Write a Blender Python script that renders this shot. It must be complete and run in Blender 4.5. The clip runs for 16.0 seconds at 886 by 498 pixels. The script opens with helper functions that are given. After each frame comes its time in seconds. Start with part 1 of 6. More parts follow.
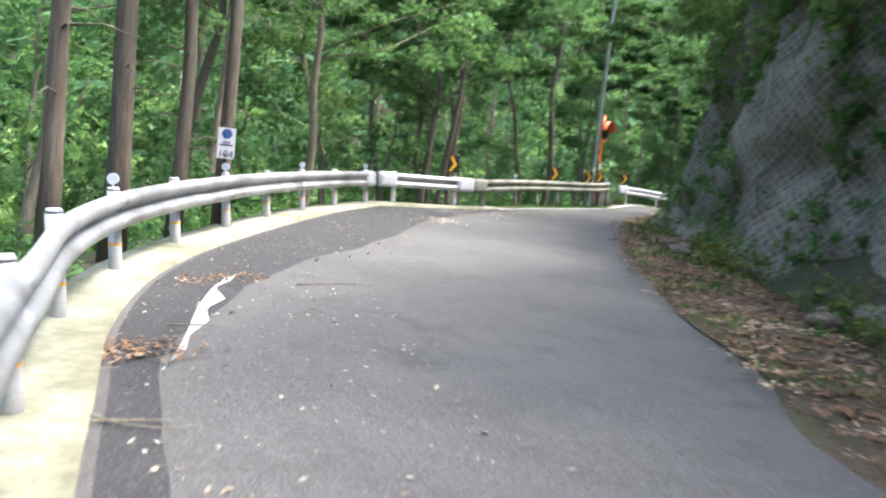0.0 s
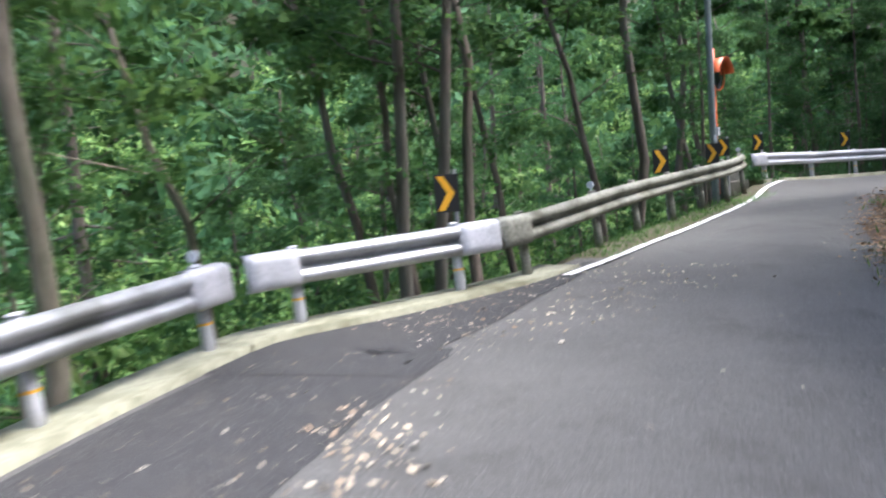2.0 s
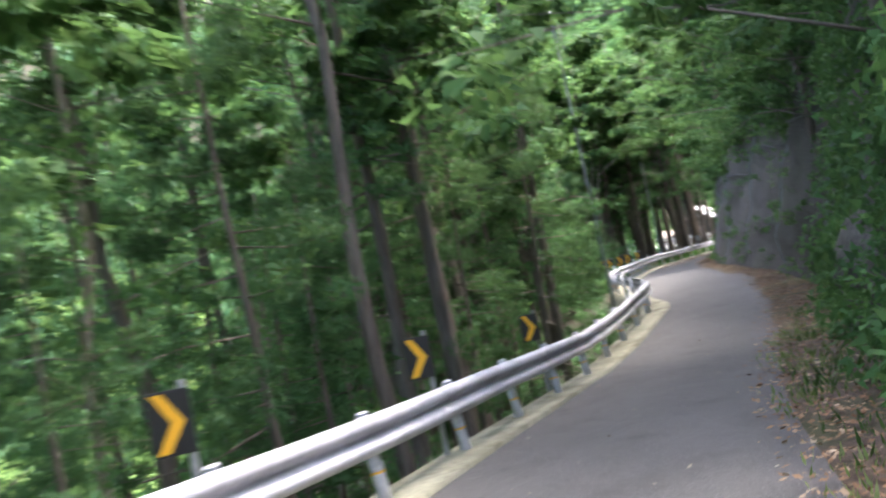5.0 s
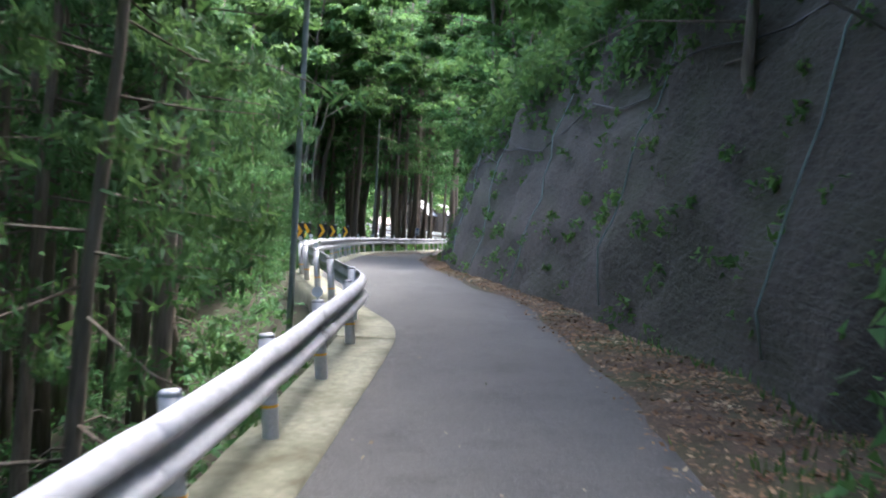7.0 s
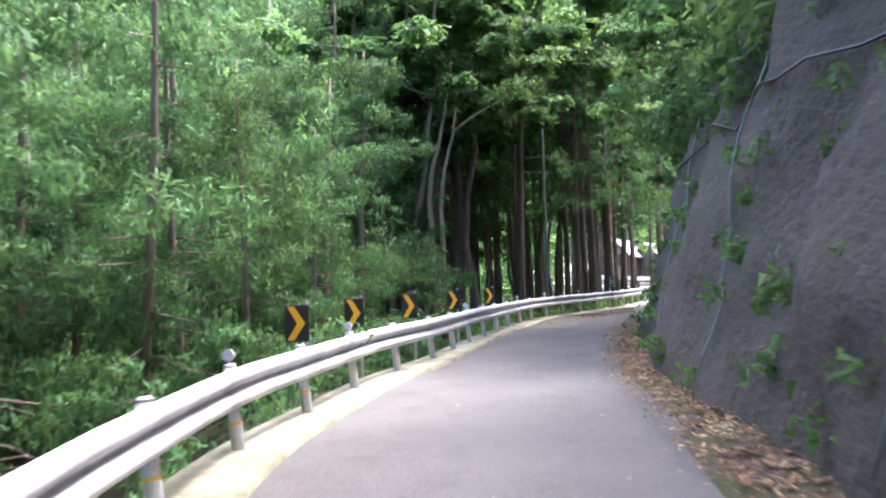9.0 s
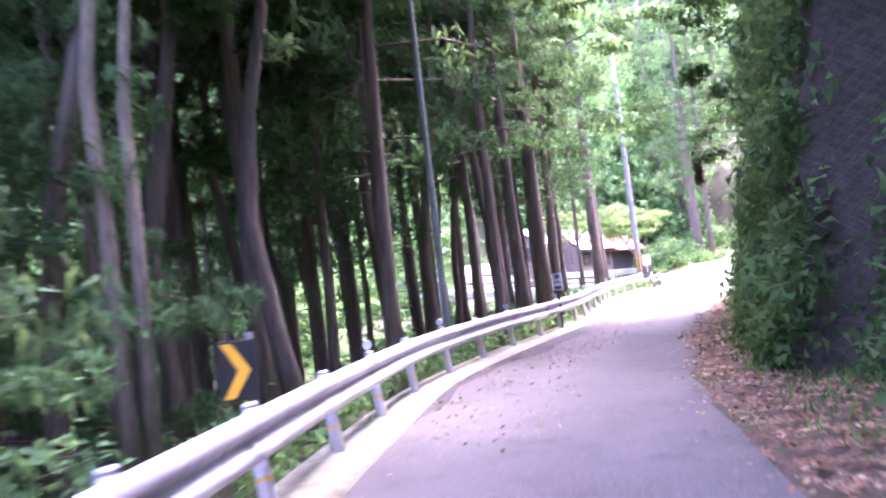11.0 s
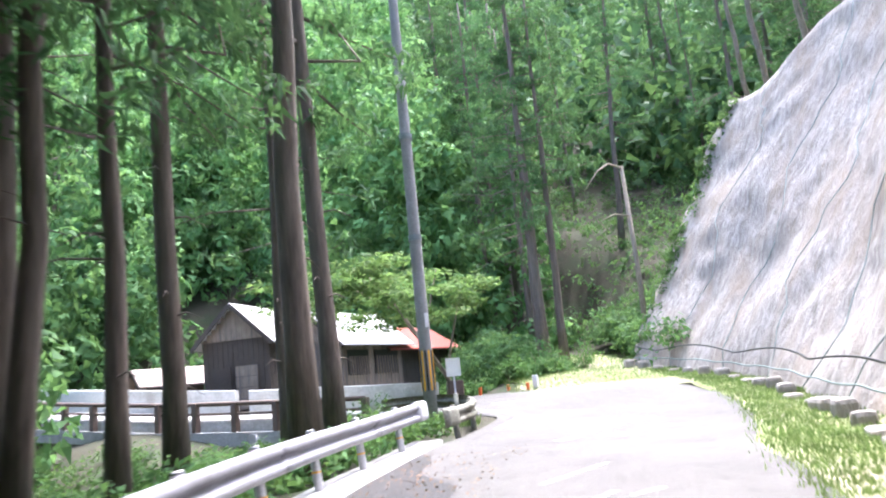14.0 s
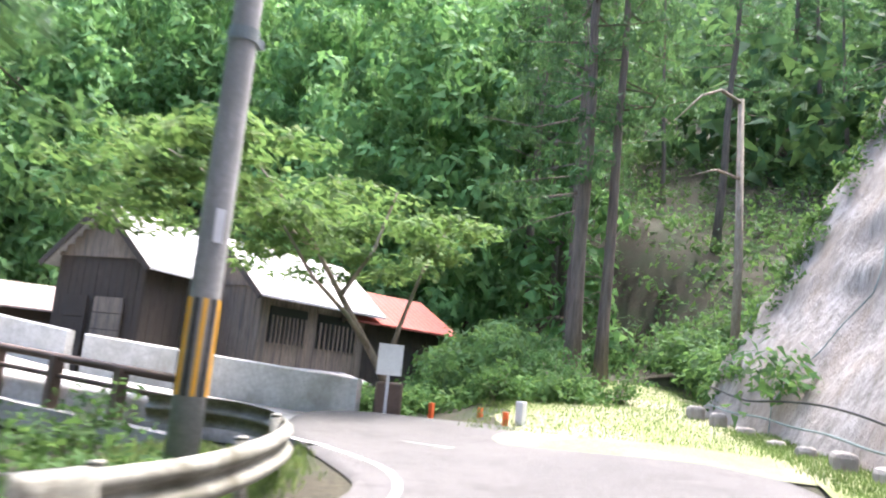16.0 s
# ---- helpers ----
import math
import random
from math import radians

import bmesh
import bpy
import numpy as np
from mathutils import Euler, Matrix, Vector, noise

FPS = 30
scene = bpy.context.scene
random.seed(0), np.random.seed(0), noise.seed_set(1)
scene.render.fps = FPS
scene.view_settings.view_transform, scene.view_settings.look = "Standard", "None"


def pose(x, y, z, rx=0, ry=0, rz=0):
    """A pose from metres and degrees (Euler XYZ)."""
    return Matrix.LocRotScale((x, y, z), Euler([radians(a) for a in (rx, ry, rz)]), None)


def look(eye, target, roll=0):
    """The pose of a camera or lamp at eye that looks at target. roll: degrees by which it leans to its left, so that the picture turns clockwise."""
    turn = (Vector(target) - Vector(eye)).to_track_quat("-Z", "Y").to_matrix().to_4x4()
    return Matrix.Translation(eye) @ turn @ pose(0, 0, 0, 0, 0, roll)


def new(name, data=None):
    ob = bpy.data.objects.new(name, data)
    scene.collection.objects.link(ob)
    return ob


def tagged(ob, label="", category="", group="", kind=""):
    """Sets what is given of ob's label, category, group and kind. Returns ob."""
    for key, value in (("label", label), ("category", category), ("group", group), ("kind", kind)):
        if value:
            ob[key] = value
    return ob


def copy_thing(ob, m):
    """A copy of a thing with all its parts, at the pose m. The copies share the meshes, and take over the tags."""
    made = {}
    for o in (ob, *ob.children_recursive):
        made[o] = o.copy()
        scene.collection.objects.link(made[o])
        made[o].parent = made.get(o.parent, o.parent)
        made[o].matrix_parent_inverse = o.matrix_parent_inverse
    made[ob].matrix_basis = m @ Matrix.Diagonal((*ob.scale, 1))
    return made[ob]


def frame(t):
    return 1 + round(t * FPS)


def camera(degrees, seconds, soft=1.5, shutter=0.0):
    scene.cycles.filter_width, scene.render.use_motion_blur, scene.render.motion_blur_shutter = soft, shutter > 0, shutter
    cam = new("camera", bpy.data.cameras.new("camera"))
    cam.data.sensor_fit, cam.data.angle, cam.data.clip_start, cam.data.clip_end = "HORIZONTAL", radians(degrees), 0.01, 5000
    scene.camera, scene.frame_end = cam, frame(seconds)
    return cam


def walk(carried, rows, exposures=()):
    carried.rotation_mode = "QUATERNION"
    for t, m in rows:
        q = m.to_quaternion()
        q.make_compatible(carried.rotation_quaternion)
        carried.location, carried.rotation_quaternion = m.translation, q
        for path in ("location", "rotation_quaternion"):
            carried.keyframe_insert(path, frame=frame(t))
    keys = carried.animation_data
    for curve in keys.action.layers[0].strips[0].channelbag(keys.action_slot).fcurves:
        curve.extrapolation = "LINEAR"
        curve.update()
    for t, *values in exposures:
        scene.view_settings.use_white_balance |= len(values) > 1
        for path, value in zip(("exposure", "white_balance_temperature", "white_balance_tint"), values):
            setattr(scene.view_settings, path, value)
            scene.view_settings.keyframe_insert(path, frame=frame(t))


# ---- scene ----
cam = camera(57.24, 16.0, soft=2.0, shutter=0.3)
PATH = [
    (0.0, pose(0.00, -0.00, 1.66, 84.72, -6.46, 0.56)),
    (0.5, pose(0.22, 2.89, 1.79, 82.26, -4.25, 7.16)),
    (1.0, pose(0.16, 6.10, 1.85, 83.51, -0.35, 8.56)),
    (1.5, pose(0.33, 9.13, 2.00, 84.08, 3.87, 8.47)),
    (2.0, pose(0.94, 12.63, 2.23, 84.55, 4.40, 5.38)),
    (2.5, pose(1.80, 16.86, 2.40, 85.50, 4.55, -1.01)),
    (3.0, pose(3.00, 20.99, 2.48, 86.35, 5.46, -6.07)),
    (3.5, pose(4.31, 24.66, 2.56, 85.69, 3.84, -9.73)),
    (4.0, pose(5.94, 28.11, 2.66, 87.30, 3.78, -12.02)),
    (4.5, pose(7.86, 31.12, 2.66, 89.33, 5.99, -19.71)),
    (5.0, pose(9.97, 33.89, 2.67, 94.26, 11.62, -31.94)),
    (5.2, pose(10.87, 35.06, 2.67, 92.00, 10.69, -37.87)),
    (7.3, pose(20.35, 43.86, 2.60, 90.40, -3.31, -53.29)),
    (7.5, pose(21.45, 44.56, 2.69, 89.45, -2.85, -50.34)),
    (7.8, pose(23.08, 45.53, 2.79, 90.65, -2.99, -47.13)),
    (8.0, pose(24.14, 46.17, 2.85, 91.83, -2.57, -44.84)),
    (8.2, pose(25.26, 46.78, 2.96, 92.37, -2.72, -41.92)),
    (10.3, pose(36.69, 58.17, 3.58, 95.33, 6.51, -39.17)),
    (10.5, pose(38.07, 59.42, 3.64, 94.90, 7.28, -40.33)),
    (11.0, pose(41.74, 62.41, 3.74, 94.07, 6.63, -45.68)),
    (11.5, pose(45.33, 64.96, 3.87, 95.17, 6.53, -50.25)),
    (12.0, pose(49.38, 67.58, 4.00, 96.33, 6.09, -54.90)),
    (12.5, pose(53.34, 69.79, 4.11, 97.50, 5.33, -56.02)),
    (13.0, pose(57.26, 71.75, 4.15, 96.52, 3.68, -55.17)),
    (13.5, pose(61.04, 73.42, 4.27, 97.24, 2.39, -56.73)),
    (14.0, pose(64.91, 74.99, 4.39, 100.05, 5.60, -57.78)),
    (14.5, pose(67.98, 76.05, 4.54, 101.38, 4.07, -57.52)),
    (15.0, pose(69.81, 76.74, 4.66, 99.93, 3.41, -56.87)),
    (15.5, pose(72.62, 77.85, 4.72, 99.50, -0.11, -54.47)),
    (16.0, pose(76.34, 79.02, 4.82, 99.54, -5.77, -53.74)),
]
walk(cam, PATH, [(0.0, 3.0, 6300, 8), (1.5, 2.85, 6000, 11), (2.5, 2.4, 5900, 11), (3.5, 2.6, 6000, 12), (4.5, 3.25, 6400, 8), (5.0, 3.75, 6500, 14), (7.5, 3.45, 6000, 9), (8.2, 3.3, 6300, 3), (10.3, 5.4, 5850, 57), (11.0, 5.1, 5800, 58), (11.5, 4.75, 5850, 60), (12.5, 3.45, 5600, 42), (13.5, 3.35, 5800, 20), (14.5, 3.45, 6100, 16), (16.0, 3.28, 6300, 17)])

# ---- world and light ----
world = bpy.data.worlds.new("world")
scene.world = world
world.use_nodes = True
wn = world.node_tree
sky = wn.nodes.new("ShaderNodeTexSky")
sky.sky_type = "NISHITA"
sky.sun_disc = False
sky.sun_elevation = radians(68)
sky.sun_rotation = radians(95)
sky.air_density, sky.dust_density, sky.ozone_density = 1.0, 4.0, 1.0
wn.nodes["Background"].inputs[1].default_value = 0.15
wn.links.new(sky.outputs[0], wn.nodes["Background"].inputs[0])
sun = new("sun", bpy.data.lights.new("sun", "SUN"))
sun.data.energy, sun.data.angle, sun.data.color = 1.4, radians(16), (1.0, 0.97, 0.92)
sun.matrix_world = look((0, 0, 30), (-math.sin(radians(95)) * 10, -math.cos(radians(95)) * 10, 30 - math.tan(radians(68)) * 10))

rng = np.random.default_rng(7)

# ---- materials ----
def mat(name, build):
    m = bpy.data.materials.new(name)
    m.use_nodes = True
    t = m.node_tree
    build(t, t.nodes["Principled BSDF"])
    return m


def nd(t, kind, **props):
    n = t.nodes.new(kind)
    for k, v in props.items():
        n.inputs[k].default_value = v
    return n


def tex(t, scale, detail=4.0, rough=0.6, stretch=None, coord="Object"):
    c = t.nodes.new("ShaderNodeTexCoord")
    n = t.nodes.new("ShaderNodeTexNoise")
    n.inputs["Scale"].default_value, n.inputs["Detail"].default_value, n.inputs["Roughness"].default_value = scale, detail, rough
    if stretch:
        mp = t.nodes.new("ShaderNodeMapping")
        mp.inputs["Scale"].default_value = stretch
        t.links.new(c.outputs[coord], mp.inputs[0])
        t.links.new(mp.outputs[0], n.inputs["Vector"])
    else:
        t.links.new(c.outputs[coord], n.inputs["Vector"])
    return n.outputs[0]


def ramp(t, src, stops):
    r = t.nodes.new("ShaderNodeValToRGB")
    e = r.color_ramp.elements
    while len(e) < len(stops):
        e.new(0.5)
    for el, (p, c) in zip(e, stops):
        el.position = p
        el.color = (*c, 1) if not isinstance(c, (int, float)) else (c, c, c, 1)
    t.links.new(src, r.inputs[0])
    return r.outputs[0]


def mix(t, fac, a, b, mode="MIX"):
    m = t.nodes.new("ShaderNodeMix")
    m.data_type, m.blend_type = "RGBA", mode
    ins = [s for s in m.inputs if s.enabled]
    for s, v in zip(ins, (fac, a, b)):
        if hasattr(v, "links"):
            t.links.new(v, s)
        elif isinstance(v, (int, float)):
            s.default_value = v
        else:
            s.default_value = (*v, 1)
    return [o for o in m.outputs if o.enabled][0]


def bump(t, p, src, strength, dist=0.02):
    b = t.nodes.new("ShaderNodeBump")
    b.inputs["Strength"].default_value, b.inputs["Distance"].default_value = strength, dist
    t.links.new(src, b.inputs["Height"])
    t.links.new(b.outputs[0], p.inputs["Normal"])


def two_scale(name, c1, c2, c3, big=0.6, small=25.0, rough=0.85, metal=0.0, bmp=0.3, dist=0.01, stretch=None, spec=0.3):
    """A surface with large stains of c3 over a fine grain between c1 and c2."""
    def build(t, p):
        g = ramp(t, tex(t, small, 5, 0.65, stretch), [(0.3, c1), (0.7, c2)])
        s = ramp(t, tex(t, big, 5, 0.65, stretch), [(0.45, 0.0), (0.68, 1.0)])
        t.links.new(mix(t, s, g, c3), p.inputs["Base Color"])
        p.inputs["Roughness"].default_value, p.inputs["Metallic"].default_value = rough, metal
        p.inputs["Specular IOR Level"].default_value = spec
        bump(t, p, tex(t, small, 5, 0.7, stretch), bmp, dist)
    return mat(name, build)


def leaf_mat(name, dark, light, yellow, trans=0.4):
    """Leaves: every leaf its own green, light shining through."""
    def build(t, p):
        g = t.nodes.new("ShaderNodeNewGeometry")
        o = t.nodes.new("ShaderNodeObjectInfo")
        own = mix(t, 0.55, g.outputs["Random Per Island"], ramp(t, tex(t, 1.6, 3, 0.6), [(0.3, 0.0), (0.7, 1.0)]))
        c = ramp(t, own, [(0.12, dark), (0.58, light), (0.95, yellow)])
        h = t.nodes.new("ShaderNodeHueSaturation")
        mr = t.nodes.new("ShaderNodeMapRange")
        mr.inputs["To Min"].default_value, mr.inputs["To Max"].default_value = 0.65, 1.35
        t.links.new(o.outputs["Random"], mr.inputs[0])
        cl = t.nodes.new("ShaderNodeMath")
        cl.operation = "MULTIPLY"
        t.links.new(mr.outputs[0], cl.inputs[0])
        t.links.new(ramp(t, tex(t, 0.9, 3, 0.6), [(0.32, 0.6), (0.68, 1.35)]), cl.inputs[1])
        t.links.new(cl.outputs[0], h.inputs["Value"])
        t.links.new(c, h.inputs["Color"])
        t.links.new(h.outputs[0], p.inputs["Base Color"])
        p.inputs["Roughness"].default_value = 0.7
        p.inputs["Specular IOR Level"].default_value = 0.12
        tr = t.nodes.new("ShaderNodeBsdfTranslucent")
        t.links.new(mix(t, 0.25, h.outputs[0], (0.25, 0.42, 0.1)), tr.inputs["Color"])
        mx = t.nodes.new("ShaderNodeMixShader")
        mx.inputs[0].default_value = trans
        t.links.new(p.outputs[0], mx.inputs[1])
        t.links.new(tr.outputs[0], mx.inputs[2])
        t.links.new(mx.outputs[0], t.nodes["Material Output"].inputs[0])
    return mat(name, build)


def netted(name, c1, c2, c3, wire, cell=0.11, width=0.1):
    """Rock seen through a thin wire net."""
    def build(t, p):
        g = ramp(t, tex(t, 6.0, 6, 0.7), [(0.3, c1), (0.7, c2)])
        s = ramp(t, tex(t, 0.6, 5, 0.65), [(0.45, 0.0), (0.68, 1.0)])
        base = mix(t, s, g, c3)
        c = t.nodes.new("ShaderNodeTexCoord")
        lines = None
        for rot in (35, -35):
            mp = t.nodes.new("ShaderNodeMapping")
            mp.inputs["Rotation"].default_value = (radians(rot), radians(rot * 0.6), radians(20))
            w = t.nodes.new("ShaderNodeTexWave")
            w.wave_profile, w.bands_direction = "SIN", "Z"
            w.inputs["Scale"].default_value, w.inputs["Distortion"].default_value = 0.314 / cell, 0.6
            t.links.new(c.outputs["Object"], mp.inputs[0])
            t.links.new(mp.outputs[0], w.inputs[0])
            l = ramp(t, w.outputs[1], [(1 - width, 0.0), (1.0, 1.0)])
            lines = l if lines is None else mix(t, 1.0, lines, l, "LIGHTEN")
        k = mix(t, 1.0, lines, (0.6, 0.6, 0.6), "MULTIPLY")
        t.links.new(mix(t, k, base, wire), p.inputs["Base Color"])
        p.inputs["Roughness"].default_value = 0.9
        bump(t, p, tex(t, 6.0, 6, 0.7), 1.0, 0.08)
    return mat(name, build)


def plain(name, c, rough=0.5, metal=0.0, grain=0.12, scale=30.0):
    """Paint or metal with slight dirt."""
    def build(t, p):
        d = ramp(t, tex(t, scale, 5, 0.7), [(0.25, tuple(v * (1 - grain) for v in c)), (0.7, c)])
        s = ramp(t, tex(t, scale * 0.08, 4, 0.6), [(0.4, 1.0), (0.75, 1 - grain * 1.5)])
        t.links.new(mix(t, 1.0, d, s, "MULTIPLY"), p.inputs["Base Color"])
        p.inputs["Roughness"].default_value, p.inputs["Metallic"].default_value = rough, metal
    return mat(name, build)


def asphalt(name, lo, hi, stain, worn):
    """Coarse speckled chippings, worn paler areas, darker damp stains."""
    def build(t, p):
        g = ramp(t, tex(t, 55.0, 3, 0.8), [(0.32, lo), (0.5, tuple((a + b) / 2 for a, b in zip(lo, hi))), (0.72, hi)])
        w = ramp(t, tex(t, 0.45, 6, 0.6), [(0.4, 0.0), (0.66, 1.0)])
        c = mix(t, w, g, mix(t, 0.6, g, worn))
        d = ramp(t, tex(t, 1.7, 6, 0.7), [(0.52, 0.0), (0.74, 0.7)])
        c = mix(t, d, c, stain)
        sp = ramp(t, tex(t, 75.0, 2, 0.9), [(0.6, 0.0), (0.68, 0.7)])
        c = mix(t, sp, c, (0.25, 0.245, 0.235))
        pit = ramp(t, tex(t, 48.0, 2, 0.9), [(0.3, 0.75), (0.4, 0.0)])
        t.links.new(mix(t, pit, c, (0.02, 0.02, 0.019)), p.inputs["Base Color"])
        p.inputs["Roughness"].default_value = 0.88
        p.inputs["Specular IOR Level"].default_value = 0.25
        bump(t, p, tex(t, 70.0, 3, 0.8), 0.7, 0.008)
    return mat(name, build)


ASPHALT = asphalt("asphalt", (0.028, 0.027, 0.026), (0.115, 0.111, 0.106), (0.045, 0.042, 0.039), (0.1, 0.096, 0.091))
PATCH = asphalt("dark_asphalt", (0.014, 0.014, 0.015), (0.045, 0.044, 0.045), (0.05, 0.046, 0.042), (0.034, 0.033, 0.034))
KERB = two_scale("kerb_concrete", (0.15, 0.146, 0.104), (0.27, 0.264, 0.195), (0.1, 0.096, 0.06), 1.3, 12.0, 0.9, 0, 0.3, 0.01)
CONCRETE = two_scale("old_concrete", (0.25, 0.245, 0.23), (0.39, 0.383, 0.365), (0.18, 0.172, 0.155), 0.7, 14.0, 0.9, 0, 0.3, 0.01)
PARAPET = two_scale("pale_parapet_concrete", (0.42, 0.41, 0.37), (0.6, 0.59, 0.55), (0.3, 0.285, 0.24), 0.8, 12.0, 0.9, 0, 0.3, 0.01)
LINE = two_scale("road_paint", (0.45, 0.45, 0.44), (0.68, 0.68, 0.67), (0.25, 0.25, 0.24), 2.0, 40.0, 0.7, 0, 0.3, 0.004)
EARTH = two_scale("forest_earth", (0.02, 0.019, 0.012), (0.05, 0.044, 0.025), (0.02, 0.032, 0.012), 0.5, 9.0, 0.95, 0, 0.6, 0.06)
MOSS = two_scale("moss_verge", (0.032, 0.032, 0.014), (0.085, 0.08, 0.036), (0.085, 0.07, 0.052), 1.6, 22.0, 0.95, 0, 0.6, 0.03)
LITTER = two_scale("litter_ground", (0.038, 0.027, 0.019), (0.1, 0.07, 0.049), (0.045, 0.055, 0.02), 0.9, 20.0, 0.95, 0, 0.6, 0.03)
GRASSY = two_scale("grass_ground", (0.12, 0.145, 0.052), (0.21, 0.23, 0.105), (0.3, 0.265, 0.2), 0.4, 12.0, 0.95, 0, 0.6, 0.04)
STEEL = two_scale("galvanised_steel", (0.3, 0.305, 0.32), (0.44, 0.445, 0.46), (0.19, 0.19, 0.185), 1.2, 24.0, 0.42, 0.55, 0.08, 0.003, None, 0.5)
WHITE_STEEL = two_scale("white_painted_steel", (0.36, 0.36, 0.395), (0.53, 0.53, 0.565), (0.26, 0.26, 0.27), 1.4, 24.0, 0.45, 0.1, 0.08, 0.003, None, 0.5)
GREY_STEEL = two_scale("dull_galvanised_steel", (0.2, 0.2, 0.225), (0.32, 0.32, 0.35), (0.17, 0.165, 0.17), 1.2, 22.0, 0.5, 0.35, 0.1, 0.003, None, 0.4)
MOSSY_STEEL = two_scale("mossy_steel", (0.11, 0.11, 0.088), (0.28, 0.275, 0.235), (0.07, 0.068, 0.045), 1.8, 20.0, 0.7, 0.1, 0.2, 0.004)
ROCK = two_scale("dark_rock", (0.07, 0.062, 0.056), (0.17, 0.155, 0.14), (0.05, 0.055, 0.03), 0.7, 6.0, 0.92, 0, 1.0, 0.08)
SPRAYED = two_scale("sprayed_slope", (0.14, 0.126, 0.11), (0.33, 0.31, 0.285), (0.2, 0.165, 0.13), 0.7, 4.5, 0.95, 0, 1.0, 0.08, (1, 1, 0.22))
ROCK_NET = netted("netted_rock", (0.035, 0.029, 0.022), (0.2, 0.165, 0.125), (0.075, 0.074, 0.03), (0.21, 0.235, 0.22), 0.13, 0.16)
# netted rock again, darkened: the shade of the cut is in its colour
SHADED_NET = netted("shaded_netted_rock", (0.02, 0.016, 0.012), (0.066, 0.054, 0.042), (0.034, 0.034, 0.016), (0.062, 0.06, 0.052))
NET = plain("green_net_wire", (0.16, 0.22, 0.2), 0.6)
BARK = two_scale("cedar_bark", (0.06, 0.048, 0.039), (0.165, 0.132, 0.108), (0.12, 0.115, 0.095), 1.0, 12.0, 0.95, 0, 0.9, 0.03, (1, 1, 0.12))
PALE_BARK = two_scale("pale_bark", (0.13, 0.105, 0.08), (0.28, 0.24, 0.19), (0.1, 0.11, 0.07), 1.2, 14.0, 0.95, 0, 0.6, 0.02, (1, 1, 0.3))
LEAF = leaf_mat("broad_leaf", (0.025, 0.062, 0.024), (0.06, 0.135, 0.045), (0.12, 0.2, 0.065), 0.4)
CEDAR = leaf_mat("cedar_needles", (0.02, 0.055, 0.024), (0.05, 0.12, 0.05), (0.095, 0.17, 0.068), 0.35)
BRIGHT_CEDAR = leaf_mat("young_cedar_needles", (0.045, 0.12, 0.042), (0.115, 0.245, 0.085), (0.2, 0.33, 0.125), 0.4)
SHRUB = leaf_mat("shrub_leaf", (0.025, 0.065, 0.02), (0.07, 0.15, 0.042), (0.15, 0.23, 0.075), 0.4)
BRIGHT = leaf_mat("bright_leaf", (0.06, 0.13, 0.04), (0.13, 0.22, 0.065), (0.25, 0.32, 0.11), 0.45)
GRASS = leaf_mat("grass_blade", (0.055, 0.095, 0.028), (0.13, 0.18, 0.06), (0.27, 0.28, 0.14), 0.4)
DRY = leaf_mat("dry_leaf", (0.1, 0.05, 0.03), (0.24, 0.14, 0.08), (0.45, 0.36, 0.25), 0.1)
MOSS_LEAF = leaf_mat("moss_frond", (0.05, 0.06, 0.016), (0.1, 0.115, 0.03), (0.17, 0.18, 0.05), 0.2)
RUBBLE = two_scale("brown_rubble", (0.06, 0.048, 0.036), (0.2, 0.165, 0.125), (0.05, 0.052, 0.026), 2.0, 12.0, 0.95, 0, 0.8, 0.03)
PALE_DRY = leaf_mat("pale_dry_leaf", (0.2, 0.13, 0.085), (0.36, 0.3, 0.23), (0.5, 0.46, 0.4), 0.1)
DEAD = leaf_mat("dead_needles", (0.012, 0.009, 0.007), (0.03, 0.02, 0.014), (0.05, 0.035, 0.022), 0.1)
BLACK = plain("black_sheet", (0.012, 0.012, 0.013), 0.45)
YELLOW = plain("chevron_yellow", (0.85, 0.42, 0.02), 0.5, 0, 0.08)
SIGN_WHITE = plain("sign_white", (0.58, 0.59, 0.61), 0.5)
BOARD_WHITE = plain("board_white", (0.78, 0.78, 0.77), 0.5)
SIGN_BLUE = plain("sign_blue", (0.03, 0.08, 0.26), 0.5)
INK = plain("sign_ink", (0.05, 0.06, 0.12), 0.6)
ORANGE = plain("mirror_orange", (0.75, 0.13, 0.03), 0.45)
OLD_BLOCK = two_scale("stained_concrete", (0.08, 0.08, 0.07), (0.17, 0.168, 0.15), (0.06, 0.065, 0.04), 2.0, 18.0, 0.92, 0, 0.5, 0.01)
POLE = two_scale("pole_concrete", (0.2, 0.2, 0.2), (0.29, 0.29, 0.29), (0.17, 0.17, 0.16), 0.8, 20.0, 0.85, 0, 0.2, 0.005)
STEEL_POLE = two_scale("pole_steel", (0.15, 0.18, 0.19), (0.23, 0.265, 0.275), (0.12, 0.135, 0.125), 1.2, 20.0, 0.5, 0.3, 0.1, 0.004)
WOOD = two_scale("weathered_board", (0.11, 0.085, 0.065), (0.26, 0.215, 0.175), (0.1, 0.09, 0.08), 1.5, 9.0, 0.9, 0, 0.5, 0.01, (6, 6, 0.4))
DARKWOOD = two_scale("dark_board", (0.03, 0.024, 0.02), (0.08, 0.064, 0.052), (0.05, 0.045, 0.04), 1.5, 9.0, 0.9, 0, 0.4, 0.01, (6, 6, 0.4))
TIN = two_scale("tin_roof", (0.38, 0.38, 0.38), (0.5, 0.5, 0.51), (0.28, 0.26, 0.24), 0.5, 10.0, 0.65, 0.1, 0.1, 0.006)
